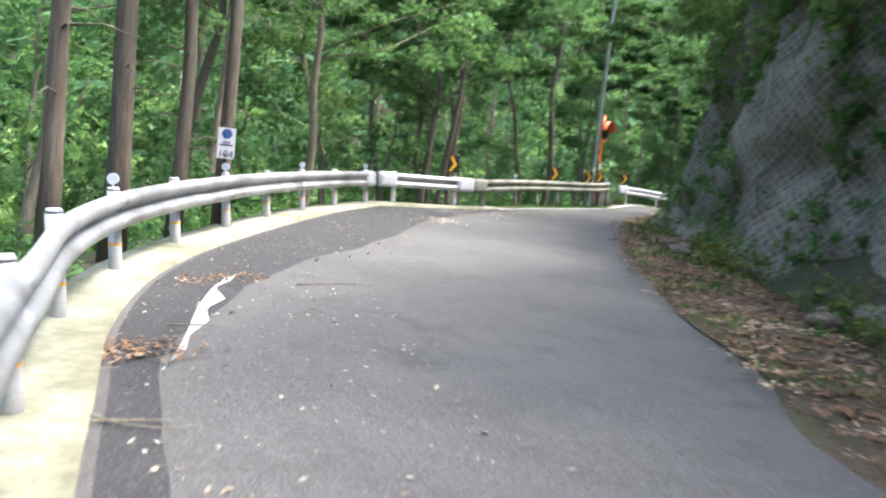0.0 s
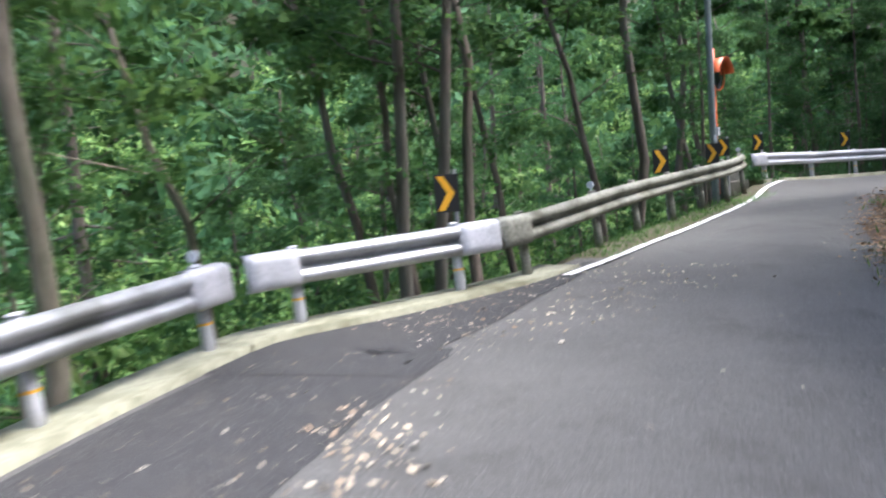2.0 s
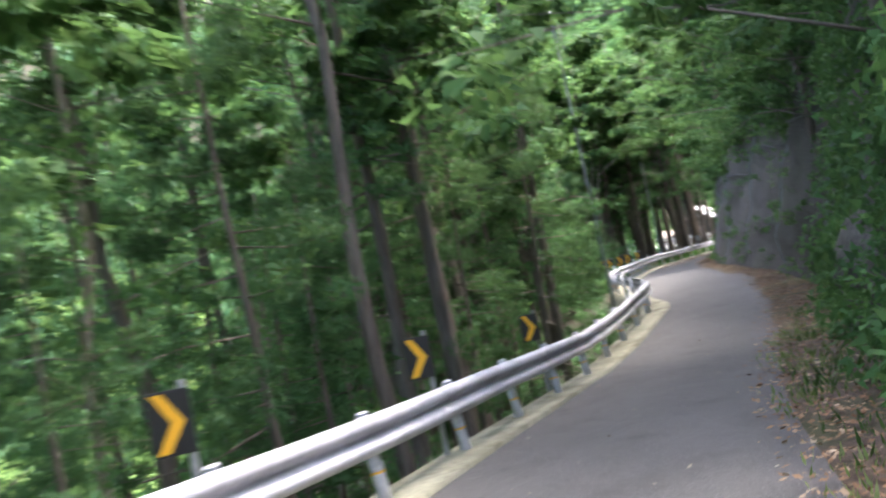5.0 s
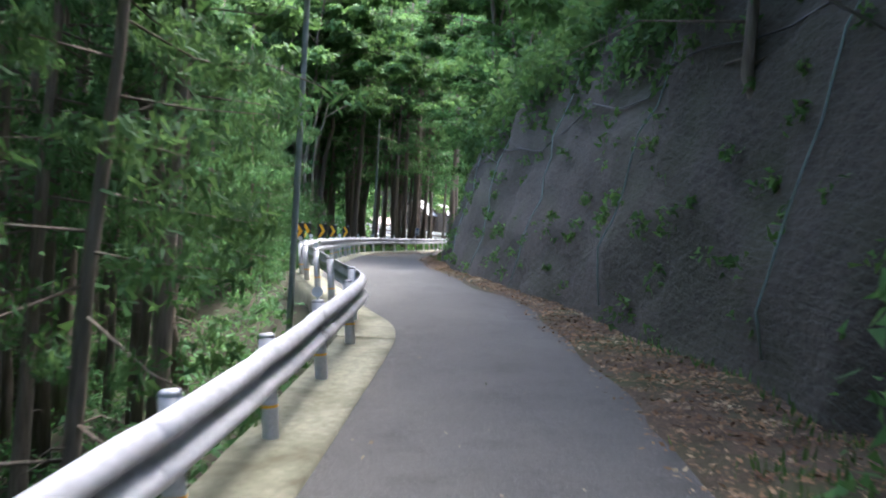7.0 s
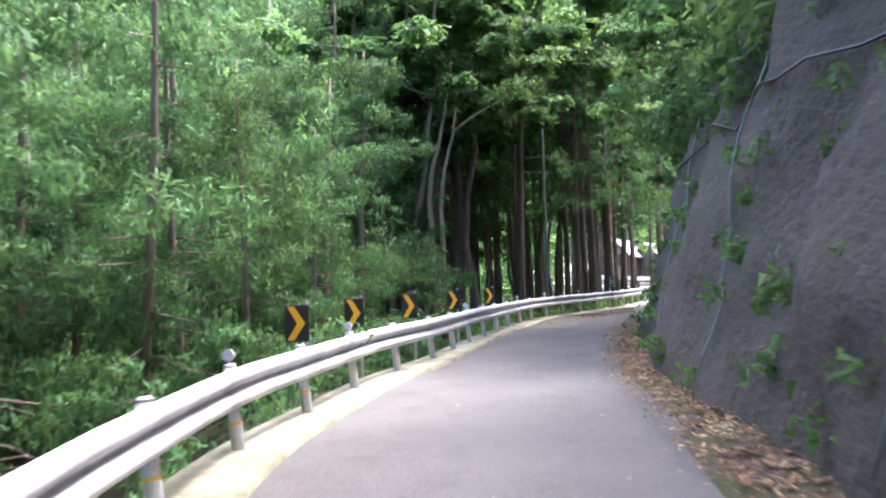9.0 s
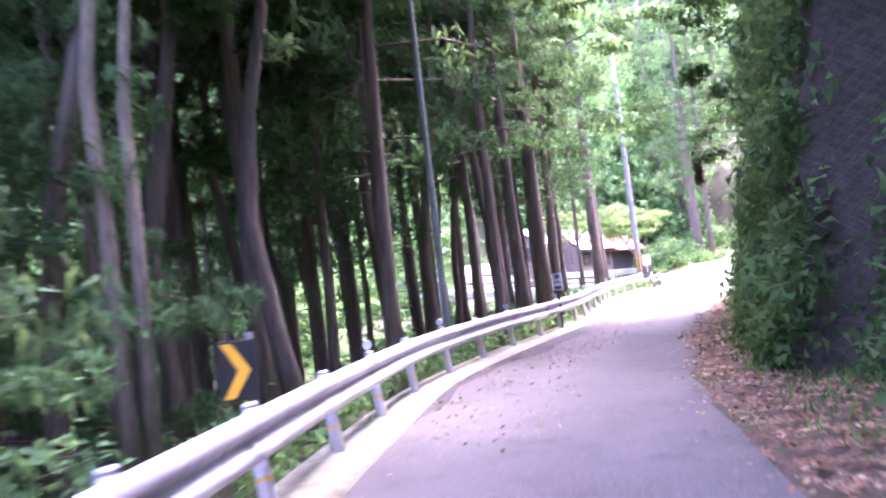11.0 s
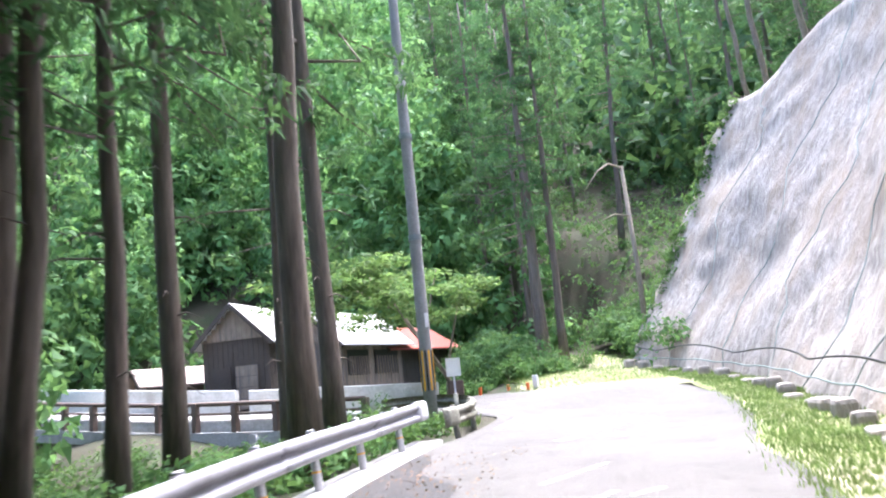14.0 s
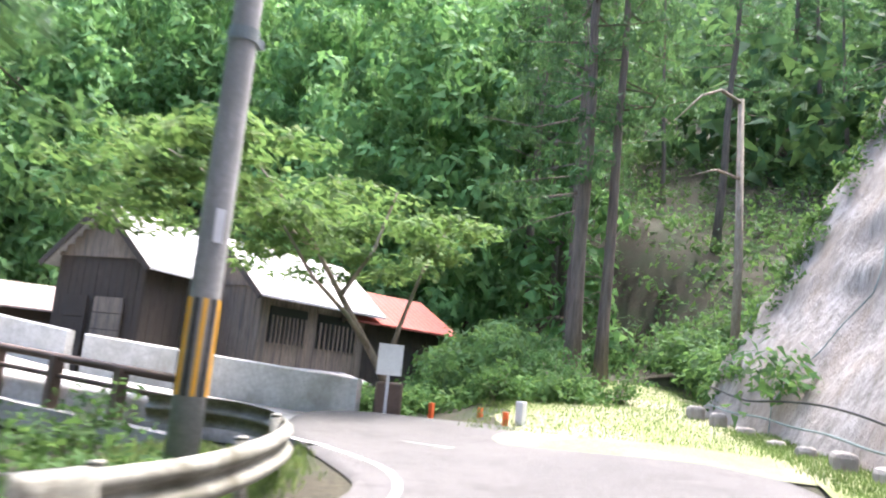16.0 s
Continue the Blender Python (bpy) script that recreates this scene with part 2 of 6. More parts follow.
RED_TIN = two_scale("red_tin_roof", (0.24, 0.05, 0.035), (0.34, 0.085, 0.06), (0.2, 0.08, 0.06), 0.7, 10.0, 0.8, 0.0, 0.1, 0.006)
BROWN_TIN = two_scale("brown_tin_roof", (0.16, 0.12, 0.1), (0.26, 0.2, 0.17), (0.2, 0.18, 0.16), 0.7, 10.0, 0.6, 0.1, 0.1, 0.006)
BROWN_RAIL = plain("brown_rail", (0.12, 0.08, 0.06), 0.7, 0, 0.3)


def mirror_build(t, p):
    p.inputs["Base Color"].default_value = (0.5, 0.52, 0.54, 1)
    p.inputs["Metallic"].default_value, p.inputs["Roughness"].default_value = 1.0, 0.03


MIRROR = mat("mirror_glass", mirror_build)
REFLECTOR = plain("reflector_lens", (0.62, 0.64, 0.72), 0.25)

# ---- mesh helpers ----
def mesh_ob(name, verts, faces, material, parent=None, smooth=True, label=""):
    me = bpy.data.meshes.new(name)
    me.from_pydata([tuple(v) for v in verts], [], [tuple(f) for f in faces])
    me.materials.append(material)
    if smooth:
        me.polygons.foreach_set("use_smooth", [True] * len(me.polygons))
    me.update()
    ob = new(name, me)
    if parent is not None:
        ob.parent = parent
    if label:
        tagged(ob, label)
    return ob


def part(name, bm, material, parent=None, label="", smooth=False):
    me = bpy.data.meshes.new(name)
    bm.to_mesh(me)
    bm.free()
    me.materials.append(material)
    if smooth:
        me.polygons.foreach_set("use_smooth", [True] * len(me.polygons))
    ob = new(name, me)
    if parent is not None:
        ob.parent = parent
    if label:
        tagged(ob, label)
    return ob


def again(ob, name, parent, m):
    """A further part on the same mesh."""
    o = new(name, ob.data)
    o.parent = parent
    o.matrix_local = m
    return o


def thing(name, label, category, m=None, group="", kind=""):
    e = new(name)
    e.empty_display_size = 0.2
    if m is not None:
        e.matrix_world = m
    return tagged(e, label, category, group, kind)


def box(bm, sx, sy, sz, at=(0, 0, 0), bevel=0.0, rot=None):
    r = bmesh.ops.create_cube(bm, size=1.0)
    bmesh.ops.scale(bm, vec=(sx, sy, sz), verts=r["verts"])
    if bevel:
        ed = list({e for v in r["verts"] for e in v.link_edges})
        r2 = bmesh.ops.bevel(bm, geom=ed, offset=bevel, segments=2, affect="EDGES", profile=0.5)
        vs = [v for v in r2["verts"]]
    else:
        vs = r["verts"]
    if rot is not None:
        bmesh.ops.transform(bm, matrix=rot, verts=vs)
    bmesh.ops.translate(bm, vec=at, verts=vs)
    return vs


def tube_mesh(points, radii, sides=8):
    """Verts and faces of a tapered tube through points."""
    P = [Vector(p) for p in points]
    V, F = [], []
    for i, p in enumerate(P):
        d = (P[min(i + 1, len(P) - 1)] - P[max(i - 1, 0)]).normalized()
        a = d.orthogonal().normalized() if abs(d.z) > 0.9 else d.cross(Vector((0, 0, 1))).normalized()
        if abs(d.z) > 0.9:
            a = (Vector((1, 0, 0)) - d * d.x).normalized()
        b = d.cross(a)
        for k in range(sides):
            t = 2 * math.pi * k / sides
            V.append(p + (a * math.cos(t) + b * math.sin(t)) * radii[i])
    n = sides
    for i in range(len(P) - 1):
        for k in range(n):
            F.append((i * n + k, i * n + (k + 1) % n, (i + 1) * n + (k + 1) % n, (i + 1) * n + k))
    F.append(tuple(range(n))[::-1])
    F.append(tuple((len(P) - 1) * n + k for k in range(n)))
    return V, F


def join_meshes(parts):
    V, F = [], []
    for v, f in parts:
        o = len(V)
        V += list(v)
        F += [tuple(i + o for i in q) for q in f]
    return V, F


def smooth_line(pts, step):
    """Catmull-Rom through 2D points, resampled at an even step."""
    P = np.array(pts, float)
    P = np.vstack([2 * P[0] - P[1], P, 2 * P[-1] - P[-2]])
    out = []
    for i in range(1, len(P) - 2):
        for u in np.linspace(0, 1, 24, endpoint=False):
            a, b, c, d = P[i - 1:i + 3]
            out.append(0.5 * (2 * b + (c - a) * u + (2 * a - 5 * b + 4 * c - d) * u * u + (3 * b - a - 3 * c + d) * u ** 3))
    out.append(P[-2])
    out = np.array(out)
    s = np.concatenate([[0], np.cumsum(np.linalg.norm(np.diff(out, axis=0), axis=1))])
    q = np.arange(0, s[-1], step)
    return np.stack([np.interp(q, s, out[:, k]) for k in range(out.shape[1])], 1)


def line_dist(P, line):
    """Distance from points to a polyline, signed positive on its left, and the station along it."""
    best = np.full(len(P), 1e9)
    sign, stat = np.ones(len(P)), np.zeros(len(P))
    s0 = 0.0
    for a, b in zip(line[:-1], line[1:]):
        d = b - a
        n = math.hypot(*d)
        u = np.clip(((P - a) @ d) / (n * n), 0, 1)
        q = P - a - u[:, None] * d
        r = np.hypot(q[:, 0], q[:, 1])
        k = r < best
        best[k] = r[k]
        sign[k] = np.sign(d[0] * (P[k, 1] - a[1]) - d[1] * (P[k, 0] - a[0]))
        stat[k] = s0 + u[k] * n
        s0 += n
    return best * sign, stat

# ---- plan: road edges, rail line, heights ----
MIDLINE = [(0.6, -30), (0.3, -14), (0, -6), (0, 0), (0.2, 6), (0.9, 12.6), (3.0, 21), (5.9, 28.1), (10, 33.9), (20.35, 43.9), (25.3, 46.8), (36.7, 58.2), (41.7, 62.4), (49.4, 67.6), (57.3, 71.8), (64.9, 75), (72.6, 77.9), (80, 80.4), (88, 83.6), (96, 88), (108, 96)]
RAIL_A = [(-2.6, -8.0), (-1.7, -4.0), (-1.15, -0.8), (-1.2, 1.6), (-1.97, 3.93), (-2.65, 5.81), (-3.05, 7.76), (-3.16, 9.76), (-3.1, 11.79), (-2.96, 13.83), (-2.73, 15.79), (-2.38, 17.8), (-1.82, 20.1)]
RAIL_B = [(-1.72, 20.3), (-1.2, 20.75), (0.05, 21.75), (0.62, 22.2)]
RAIL_C = [(0.72, 22.3), (1.15, 22.95), (2.07, 24.84), (2.91, 26.68), (3.81, 28.44), (4.75, 30.2), (5.73, 31.91), (6.45, 33.4), (6.7, 34.3)]
RAIL_D = [(7.72, 37.05), (9.81, 38.38), (13.13, 40.49), (16.37, 42.77), (19.66, 45.03), (22.93, 47.34), (26.1, 49.55), (27.5, 50.7), (28.5, 52.05), (29.55, 53.42), (31.35, 55.78), (32.8, 57.5), (34.5, 59.05), (36.45, 60.75), (38.6, 62.25), (41.85, 64.95), (44.3, 66.9), (46.98, 68.96), (50.26, 71.25), (53.83, 73.0), (57.56, 74.42), (61.24, 75.98), (64.6, 77.8), (68.0, 79.6), (71.0, 81.2), (74.2, 82.6), (76.6, 83.4), (78.65, 84.05)]
RAIL_E = [(78.8, 83.68), (79.5, 83.78), (80.4, 84.0), (81.5, 84.6), (82.4, 85.35), (82.9, 86.2), (82.95, 87.2), (82.3, 88.1)]
LEFT = [(-2.4, -30), (-2.4, -14), (-2.3, -8)] + RAIL_A[1:] + RAIL_B[1:3] + RAIL_C[1:-2] + [(6.9, 34.2), (7.9, 36.5)] + RAIL_D[1:-1] + [(79.4, 83.7), (82.2, 84.4), (83.4, 85.2)]
RIGHT = [(2.8, -30), (2.8, -14), (2.8, 2), (2.8, 6.9), (2.9, 8.8), (3.0, 11.4), (3.5, 15.2), (4.2, 18.5), (4.8, 21.5), (5.6, 23.9), (7.0, 27.3), (8.2, 29.8), (9.9, 32.5), (11.6, 34.6), (14.5, 37.0), (17.1, 39.2), (21.3, 42.3), (26.6, 46.0), (29.5, 48.5), (32.0, 50.55), (35.2, 53.95), (39.75, 58.75), (43.35, 61.85), (47.1, 64.6), (50.6, 66.8), (55.3, 69.4), (60.2, 71.5), (65.9, 73.7), (70.9, 75.4), (75.7, 76.9), (79.2, 77.8), (84, 79.3), (89, 81.6), (93.0, 84.2), (98.5, 88.8)]
KNOT_S = [-20, 0, 12, 25, 38, 46, 51, 55, 60, 66, 76, 90, 105, 118, 122, 126, 132, 138, 152]
KNOT_Z = [-0.5, 0.07, 0.55, 0.94, 1.11, 1.05, 0.98, 1.15, 1.5, 1.85, 2.2, 2.54, 2.96, 3.34, 3.52, 3.75, 4.2, 4.75, 6.2]
mid_line, left_line, right_line = smooth_line(MIDLINE, 0.5), smooth_line(LEFT, 0.4), smooth_line(RIGHT, 0.5)
mid_c, left_c, right_c = smooth_line(MIDLINE, 2.0), smooth_line(LEFT, 1.2), smooth_line(RIGHT, 1.6)
S0 = line_dist(np.array([[0.0, 0.0]]), mid_c)[1][0]


def bank_up(s, d):
    """The outer edge of the second bend is banked up."""
    return np.interp(s, [31, 34.5, 36.8, 39.2, 41.1, 43, 48], [0, 0.1, 0.18, 0.09, 0.07, 0.05, 0]) * np.clip((d - 1.0) / 2.0, 0, 1)


def road_z(P):
    """Height of the road surface at plan points."""
    P = np.atleast_2d(np.asarray(P, float))
    d, s = line_dist(P, mid_c)
    s = s - S0
    return np.interp(s, KNOT_S, KNOT_Z) + bank_up(s, d)


def sstep(a, b, x):
    u = np.clip((x - a) / (b - a), 0, 1)
    return u * u * (3 - 2 * u)


def cast(c, n, line):
    """Distance from c along n to a polyline."""
    best = None
    for a, b in zip(line[:-1], line[1:]):
        d = b - a
        den = n[0] * d[1] - n[1] * d[0]
        if abs(den) < 1e-9:
            continue
        w = a - c
        k = (w[0] * d[1] - w[1] * d[0]) / den
        u = (w[0] * n[1] - w[1] * n[0]) / den
        if -0.001 <= u <= 1.001 and 0 < k < 9 and (best is None or k < best):
            best = k
    return best


# heights of the ground sheet
def ground_z(P):
    P = np.atleast_2d(np.asarray(P, float))
    dc, s = line_dist(P, mid_c)
    s = s - S0
    zr = np.interp(s, KNOT_S, KNOT_Z)
    dl = line_dist(P, left_c)[0]
    dr = -line_dist(P, right_c)[0]
    z = zr - 0.16
    a = np.where(dc > 0, np.maximum(dl, 0), 0)
    drop = 0.25 * sstep(0.1, 0.6, a) + 7.5 * sstep(0.4, 17, a) - 0.62 * np.maximum(a - 24, 0)
    drop = drop + np.interp(s, [14, 22, 66, 74], [0, 1.5, 1.5, 0]) * sstep(0.25, 1.7, a)
    soft = 1 - 0.75 * sstep(96, 108, s)
    drop = np.where(drop > 0, drop * soft, drop)
    z = np.where(a > 0, zr - 0.14 - drop, z)
    b = np.where(dc < 0, np.maximum(dr, 0), 0)
    hw = np.interp(s, [0, 20, 26, 40, 46, 60, 70, 80, 100, 102, 130, 140], [6, 6, 4, 4, 5, 5, 3.5, 3.5, 4.5, 10, 10, 1])
    rise = 0.1 * sstep(0, 0.5, b) + hw * sstep(2.3, np.where(s > 101, 9.0, 4.5), b) + np.where(s > 101, 0.55, 0.8) * np.maximum(b - 6, 0)
    z = np.where(b > 0, zr - 0.14 + rise, z)
    # level ground round the old house and the trail, rising to the wooded mountain behind
    h = np.hypot(P[:, 0] - 93, P[:, 1] - 99)
    w = 1 - sstep(10, 17, h)
    z = z * (1 - w) + w * 3.55
    k = (P[:, 0] - 96) * 0.72 + (P[:, 1] - 90) * 0.69
    z = np.where(k > 9, np.maximum(z, 3.5 + 0.75 * (k - 9)), z)
    # the track goes on level with the road
    bump_ = np.array([noise.noise(Vector((x * 0.15, y * 0.15, 0))) for x, y in P])
    far = np.minimum(np.maximum(a, b), 6) / 6
    z = z + bump_ * 0.9 * far
    w = (1 - sstep(2.6, 6.5, np.abs(dc))) * sstep(117, 121, s)
    return z * (1 - w) + w * (zr - 0.1)


gx = np.concatenate([np.linspace(-300, -50, 16)[:-1], np.arange(-50, 150, 1.6), np.linspace(150, 380, 16)])
gy = np.concatenate([np.linspace(-260, -40, 15)[:-1], np.arange(-40, 150, 1.6), np.linspace(150, 400, 16)])
GP = np.array([(x, y) for y in gy for x in gx])
GZ = ground_z(GP)
nx = len(gx)
GZ2 = GZ.reshape(len(gy), nx)


def ground_at(x, y):
    """Height of the ground sheet at one plan point."""
    i = min(max(int(np.searchsorted(gx, x)) - 1, 0), nx - 2)
    j = min(max(int(np.searchsorted(gy, y)) - 1, 0), len(gy) - 2)
    u, v = (x - gx[i]) / (gx[i + 1] - gx[i]), (y - gy[j]) / (gy[j + 1] - gy[j])
    return float((GZ2[j, i] * (1 - u) + GZ2[j, i + 1] * u) * (1 - v) + (GZ2[j + 1, i] * (1 - u) + GZ2[j + 1, i + 1] * u) * v)


ground = mesh_ob("ground", np.c_[GP, GZ], [(r * nx + c, r * nx + c + 1, (r + 1) * nx + c + 1, (r + 1) * nx + c) for r in range(len(gy) - 1) for c in range(nx - 1)], EARTH)
tagged(ground, "brown forest floor falling to the valley and rising to the mountain", "ground", kind="structure")

def surf(p):
    """Height of the worn road surface at one plan point."""
    d, s = line_dist(np.array([p], float), mid_c)
    return float(np.interp(s[0] - S0, KNOT_S, KNOT_Z)) + 0.02 * math.sin(p[0] * 0.7) * math.sin(p[1] * 0.6) - 0.015 * abs(d[0]) + float(bank_up(s - S0, d)[0])


# road ribbon
mids = mid_line[(np.arange(len(mid_line)) * 0.5 > S0 - 12) & (np.arange(len(mid_line)) * 0.5 < S0 + 127)]
V, F, rows_ = [], [], []
for i, c in enumerate(mids):
    d = mids[min(i + 1, len(mids) - 1)] - mids[max(i - 1, 0)]
    n = np.array([-d[1], d[0]]) / np.hypot(*d)
    kl, kr = cast(c, n, left_line), cast(c, -n, right_line)
    if kl is None:
        kl = rows_[-1][0]
    kr = kr or rows_[-1][1]
    rows_.append((kl, kr))
    z = road_z([c])[0]
    for j, o in enumerate(np.linspace(kl + 0.05, -kr, 9)):
        p = c + n * o
        crown = 0.02 * math.sin(p[0] * 0.7) * math.sin(p[1] * 0.6)
        V.append((p[0], p[1], z + crown - 0.015 * abs(o) + float(bank_up(line_dist(np.array([c]), mid_c)[1] - S0, np.array([o]))[0])))
for i in range(len(mids) - 1):
    for j in range(8):
        F.append((i * 9 + j, i * 9 + j + 1, (i + 1) * 9 + j + 1, (i + 1) * 9 + j))
road = tagged(mesh_ob("road", V, F, ASPHALT), "narrow grey worn asphalt mountain road", "road", kind="structure")


def ribbon(name, line, o1, o2, lift, material, label, category, thick=0.0, kind="structure", sub=3, wob=0.0, smooth=True, feather=0.0, hug=False):
    """A strip along a plan line between two sideways offsets (left positive)."""
    V, F = [], []
    n_ = sub + 1
    for i, c in enumerate(line):
        d = line[min(i + 1, len(line) - 1)] - line[max(i - 1, 0)]
        n = np.array([-d[1], d[0]]) / np.hypot(*d)
        z = road_z([c])[0]
        w1 = wob * noise.noise(Vector((c[0] * 0.5, c[1] * 0.5, 1)))
        w2 = wob * noise.noise(Vector((c[0] * 0.5, c[1] * 0.5, 7)))
        o2_ = o2 if isinstance(o2, (int, float)) else float(np.interp(i / max(1, len(line) - 1), np.linspace(0, 1, len(o2)), o2))
        for o in np.linspace(o1 + w1 * (0 if wob < 0.6 else 1), o2_ + w2, n_):
            p = c + n * o
            V.append((p[0], p[1], (surf(p) if hug else z) + lift))
        if feather:
            if i in (0, len(line) - 1):
                for k in range(1, n_ + 1):
                    V[-k] = (V[-k][0], V[-k][1], V[-k][2] - 0.07)
            for k in (-1, -n_):
                V[k] = (V[k][0], V[k][1], V[k][2] - feather)
    m = len(line)
    for i in range(m - 1):
        for j in range(sub):
            F.append((i * n_ + j, i * n_ + j + 1, (i + 1) * n_ + j + 1, (i + 1) * n_ + j))
    if thick:
        top = len(V)
        V += [(x, y, z - thick) for x, y, z in V]
        for i in range(m - 1):
            for j in (0, sub):
                q = (i * n_ + j, (i + 1) * n_ + j, (i + 1) * n_ + j + top, i * n_ + j + top)
                F.append(q if j == 0 else q[::-1])
        F.append(tuple(range(n_)) + tuple(top + k for k in range(n_))[::-1])
        e = (m - 1) * n_
        F.append(tuple(e + k for k in range(n_))[::-1] + tuple(top + e + k for k in range(n_)))
    return tagged(mesh_ob(name, V, F, material, smooth=smooth), label, category, kind=kind)


def clip_line(line, a, b):
    """The stretch of a line between the points nearest to a and b."""
    i = int(np.argmin(np.hypot(*(line - np.array(a)).T)))
    j = int(np.argmin(np.hypot(*(line - np.array(b)).T)))
    return line[min(i, j):max(i, j) + 1]


rail_a, rail_b, rail_c, rail_d, rail_e = [smooth_line(r, 0.25) for r in (RAIL_A, RAIL_B, RAIL_C, RAIL_D, RAIL_E)]
ribbon("pavement", rail_a, 0.3, (-0.28, -0.28, -0.3, -0.3, -0.26), 0.02, KERB, "pale lichen-stained concrete kerb under the guardrail", "kerb", 0.6)
ribbon("pavement", clip_line(left_line, (-1.8, 20.0), (1.3, 23.2)), 0.3, -0.3, 0.02, KERB, "pale lichen-stained concrete kerb under the guardrail", "kerb", 0.6)
ribbon("pavement", clip_line(rail_d, (7.5, 37), (26.7, 50.0)), 0.3, (-0.3, -0.3, -0.3, -0.35, -0.45), 0.02, KERB, "pale concrete kerb under the white guardrail", "kerb", 0.6)
ribbon("pavement", clip_line(rail_d, (26.8, 50.1), (64, 77.4)), 0.32, (-0.45, -0.4, -0.36, -0.36, -0.36), 0.02, KERB, "pale concrete kerb under the white guardrail", "kerb", 0.6)
ribbon("pavement", clip_line(rail_d, (64.2, 77.5), (80, 84)), 0.3, -0.3, 0.02, CONCRETE, "grey broken concrete kerb under the guardrail", "kerb", 0.6)
ribbon("ground", clip_line(left_line, (1.6, 23.8), (7.6, 36.2)), 0.32, (-0.75, -0.75, -0.7, -0.6, -0.4, -0.2), 0.012, MOSS, "mossy earth verge between guardrail and white line", "verge", 0.9, wob=0.15, sub=6, feather=0.05, hug=True)
ribbon("ground", clip_line(right_line, (2.8, -10), (46, 64)), -2.6, 0.12, 0.035, LITTER, "leaf-littered mossy verge below the rock bank", "verge", 0, wob=0.3, sub=6, feather=0.07)
ribbon("ground", clip_line(right_line, (45.4, 63.6), (72.6, 76.0)), -2.5, 0.3, 0.031, LITTER, "leaf-littered verge below the overgrown bank", "verge", 0, wob=0.3, sub=6, feather=0.07)
ribbon("ground", clip_line(right_line, (71.4, 75.6), (94, 85)), -2.8, 0.2, 0.027, GRASSY, "grassy verge below the netted slope", "verge", 0, wob=0.3, sub=6, feather=0.07)
ribbon("road", clip_line(rail_a, (-1.2, 1.6), (-1.85, 20)), -0.36, (-0.5, -0.6, -0.8, -1.1, -1.6, -2.0, -2.1, -2.1, -2.2, -2.2), 0.004, PATCH, "dark asphalt repair strip beside the kerb", "asphalt patch", wob=0.22, sub=5, hug=True)
ribbon("road", clip_line(left_line, (-2.1, 19.0), (1.6, 23.6)), -0.2, (-2.2, -2.3, -2.2, -1.7, -1.2, -0.8, -0.5, -0.35), 0.009, PATCH, "dark asphalt repair beside the short rail section", "asphalt patch", wob=0.2, sub=4, hug=True)
ribbon("road", clip_line(rail_d, (48, 69.5), (77, 83.4)), -0.3, (-0.4, -0.5, -0.9, -1.0, -1.1, -1.2, -1.8, -2.0, -1.6, -0.5), 0.004, PATCH, "dark asphalt strip strewn with needles beside the kerb", "asphalt patch", wob=0.3, sub=4, hug=True)

# ---- guardrails ----
W_PROFILE = [(0.0, 0.0), (0.035, 0.012), (0.075, 0.045), (0.085, 0.085), (0.07, 0.115), (0.02, 0.15), (0.0, 0.175), (0.02, 0.2), (0.07, 0.235), (0.085, 0.265), (0.075, 0.305), (0.035, 0.338), (0.0, 0.35)]
FLAT_PROFILE = [(0.0, 0.0), (0.05, 0.01), (0.075, 0.04), (0.08, 0.1), (0.08, 0.25), (0.075, 0.31), (0.05, 0.34), (0.0, 0.35)]
RAIL_LOW = 0.40


def sweep(line, profile, side, low, lean=0.0, back=0.006):
    """A bent sheet profile swept along a plan line; side -1 bulges to the right."""
    V, F = [], []
    prof = profile + [(x - back, z) for x, z in reversed(profile)]
    m = len(prof)
    for i, c in enumerate(line):
        d = line[min(i + 1, len(line) - 1)] - line[max(i - 1, 0)]
        n = np.array([-d[1], d[0]]) / np.hypot(*d)
        z = road_z([c])[0]
        for x, h in prof:
            p = c + n * (side * x + lean * (low + h))
            V.append((p[0], p[1], z + 0.02 + low + h))
    for i in range(len(line) - 1):
        for j in range(m):
            a, b = i * m + j, i * m + (j + 1) % m
            F.append((a, a + m, b + m, b))
    F.append(tuple(range(m)))
    F.append(tuple((len(line) - 1) * m + j for j in range(m))[::-1])
    return V, F


LEAN = 0.10


def post_mesh():
    bm = bmesh.new()
    bmesh.ops.create_cone(bm, cap_ends=True, segments=14, radius1=0.062, radius2=0.062, depth=1.15, matrix=Matrix.Translation((0, 0, 0.185)))
    bmesh.ops.create_cone(bm, cap_ends=True, segments=14, radius1=0.066, radius2=0.05, depth=0.03, matrix=Matrix.Translation((0, 0, 0.775)))
    return bm


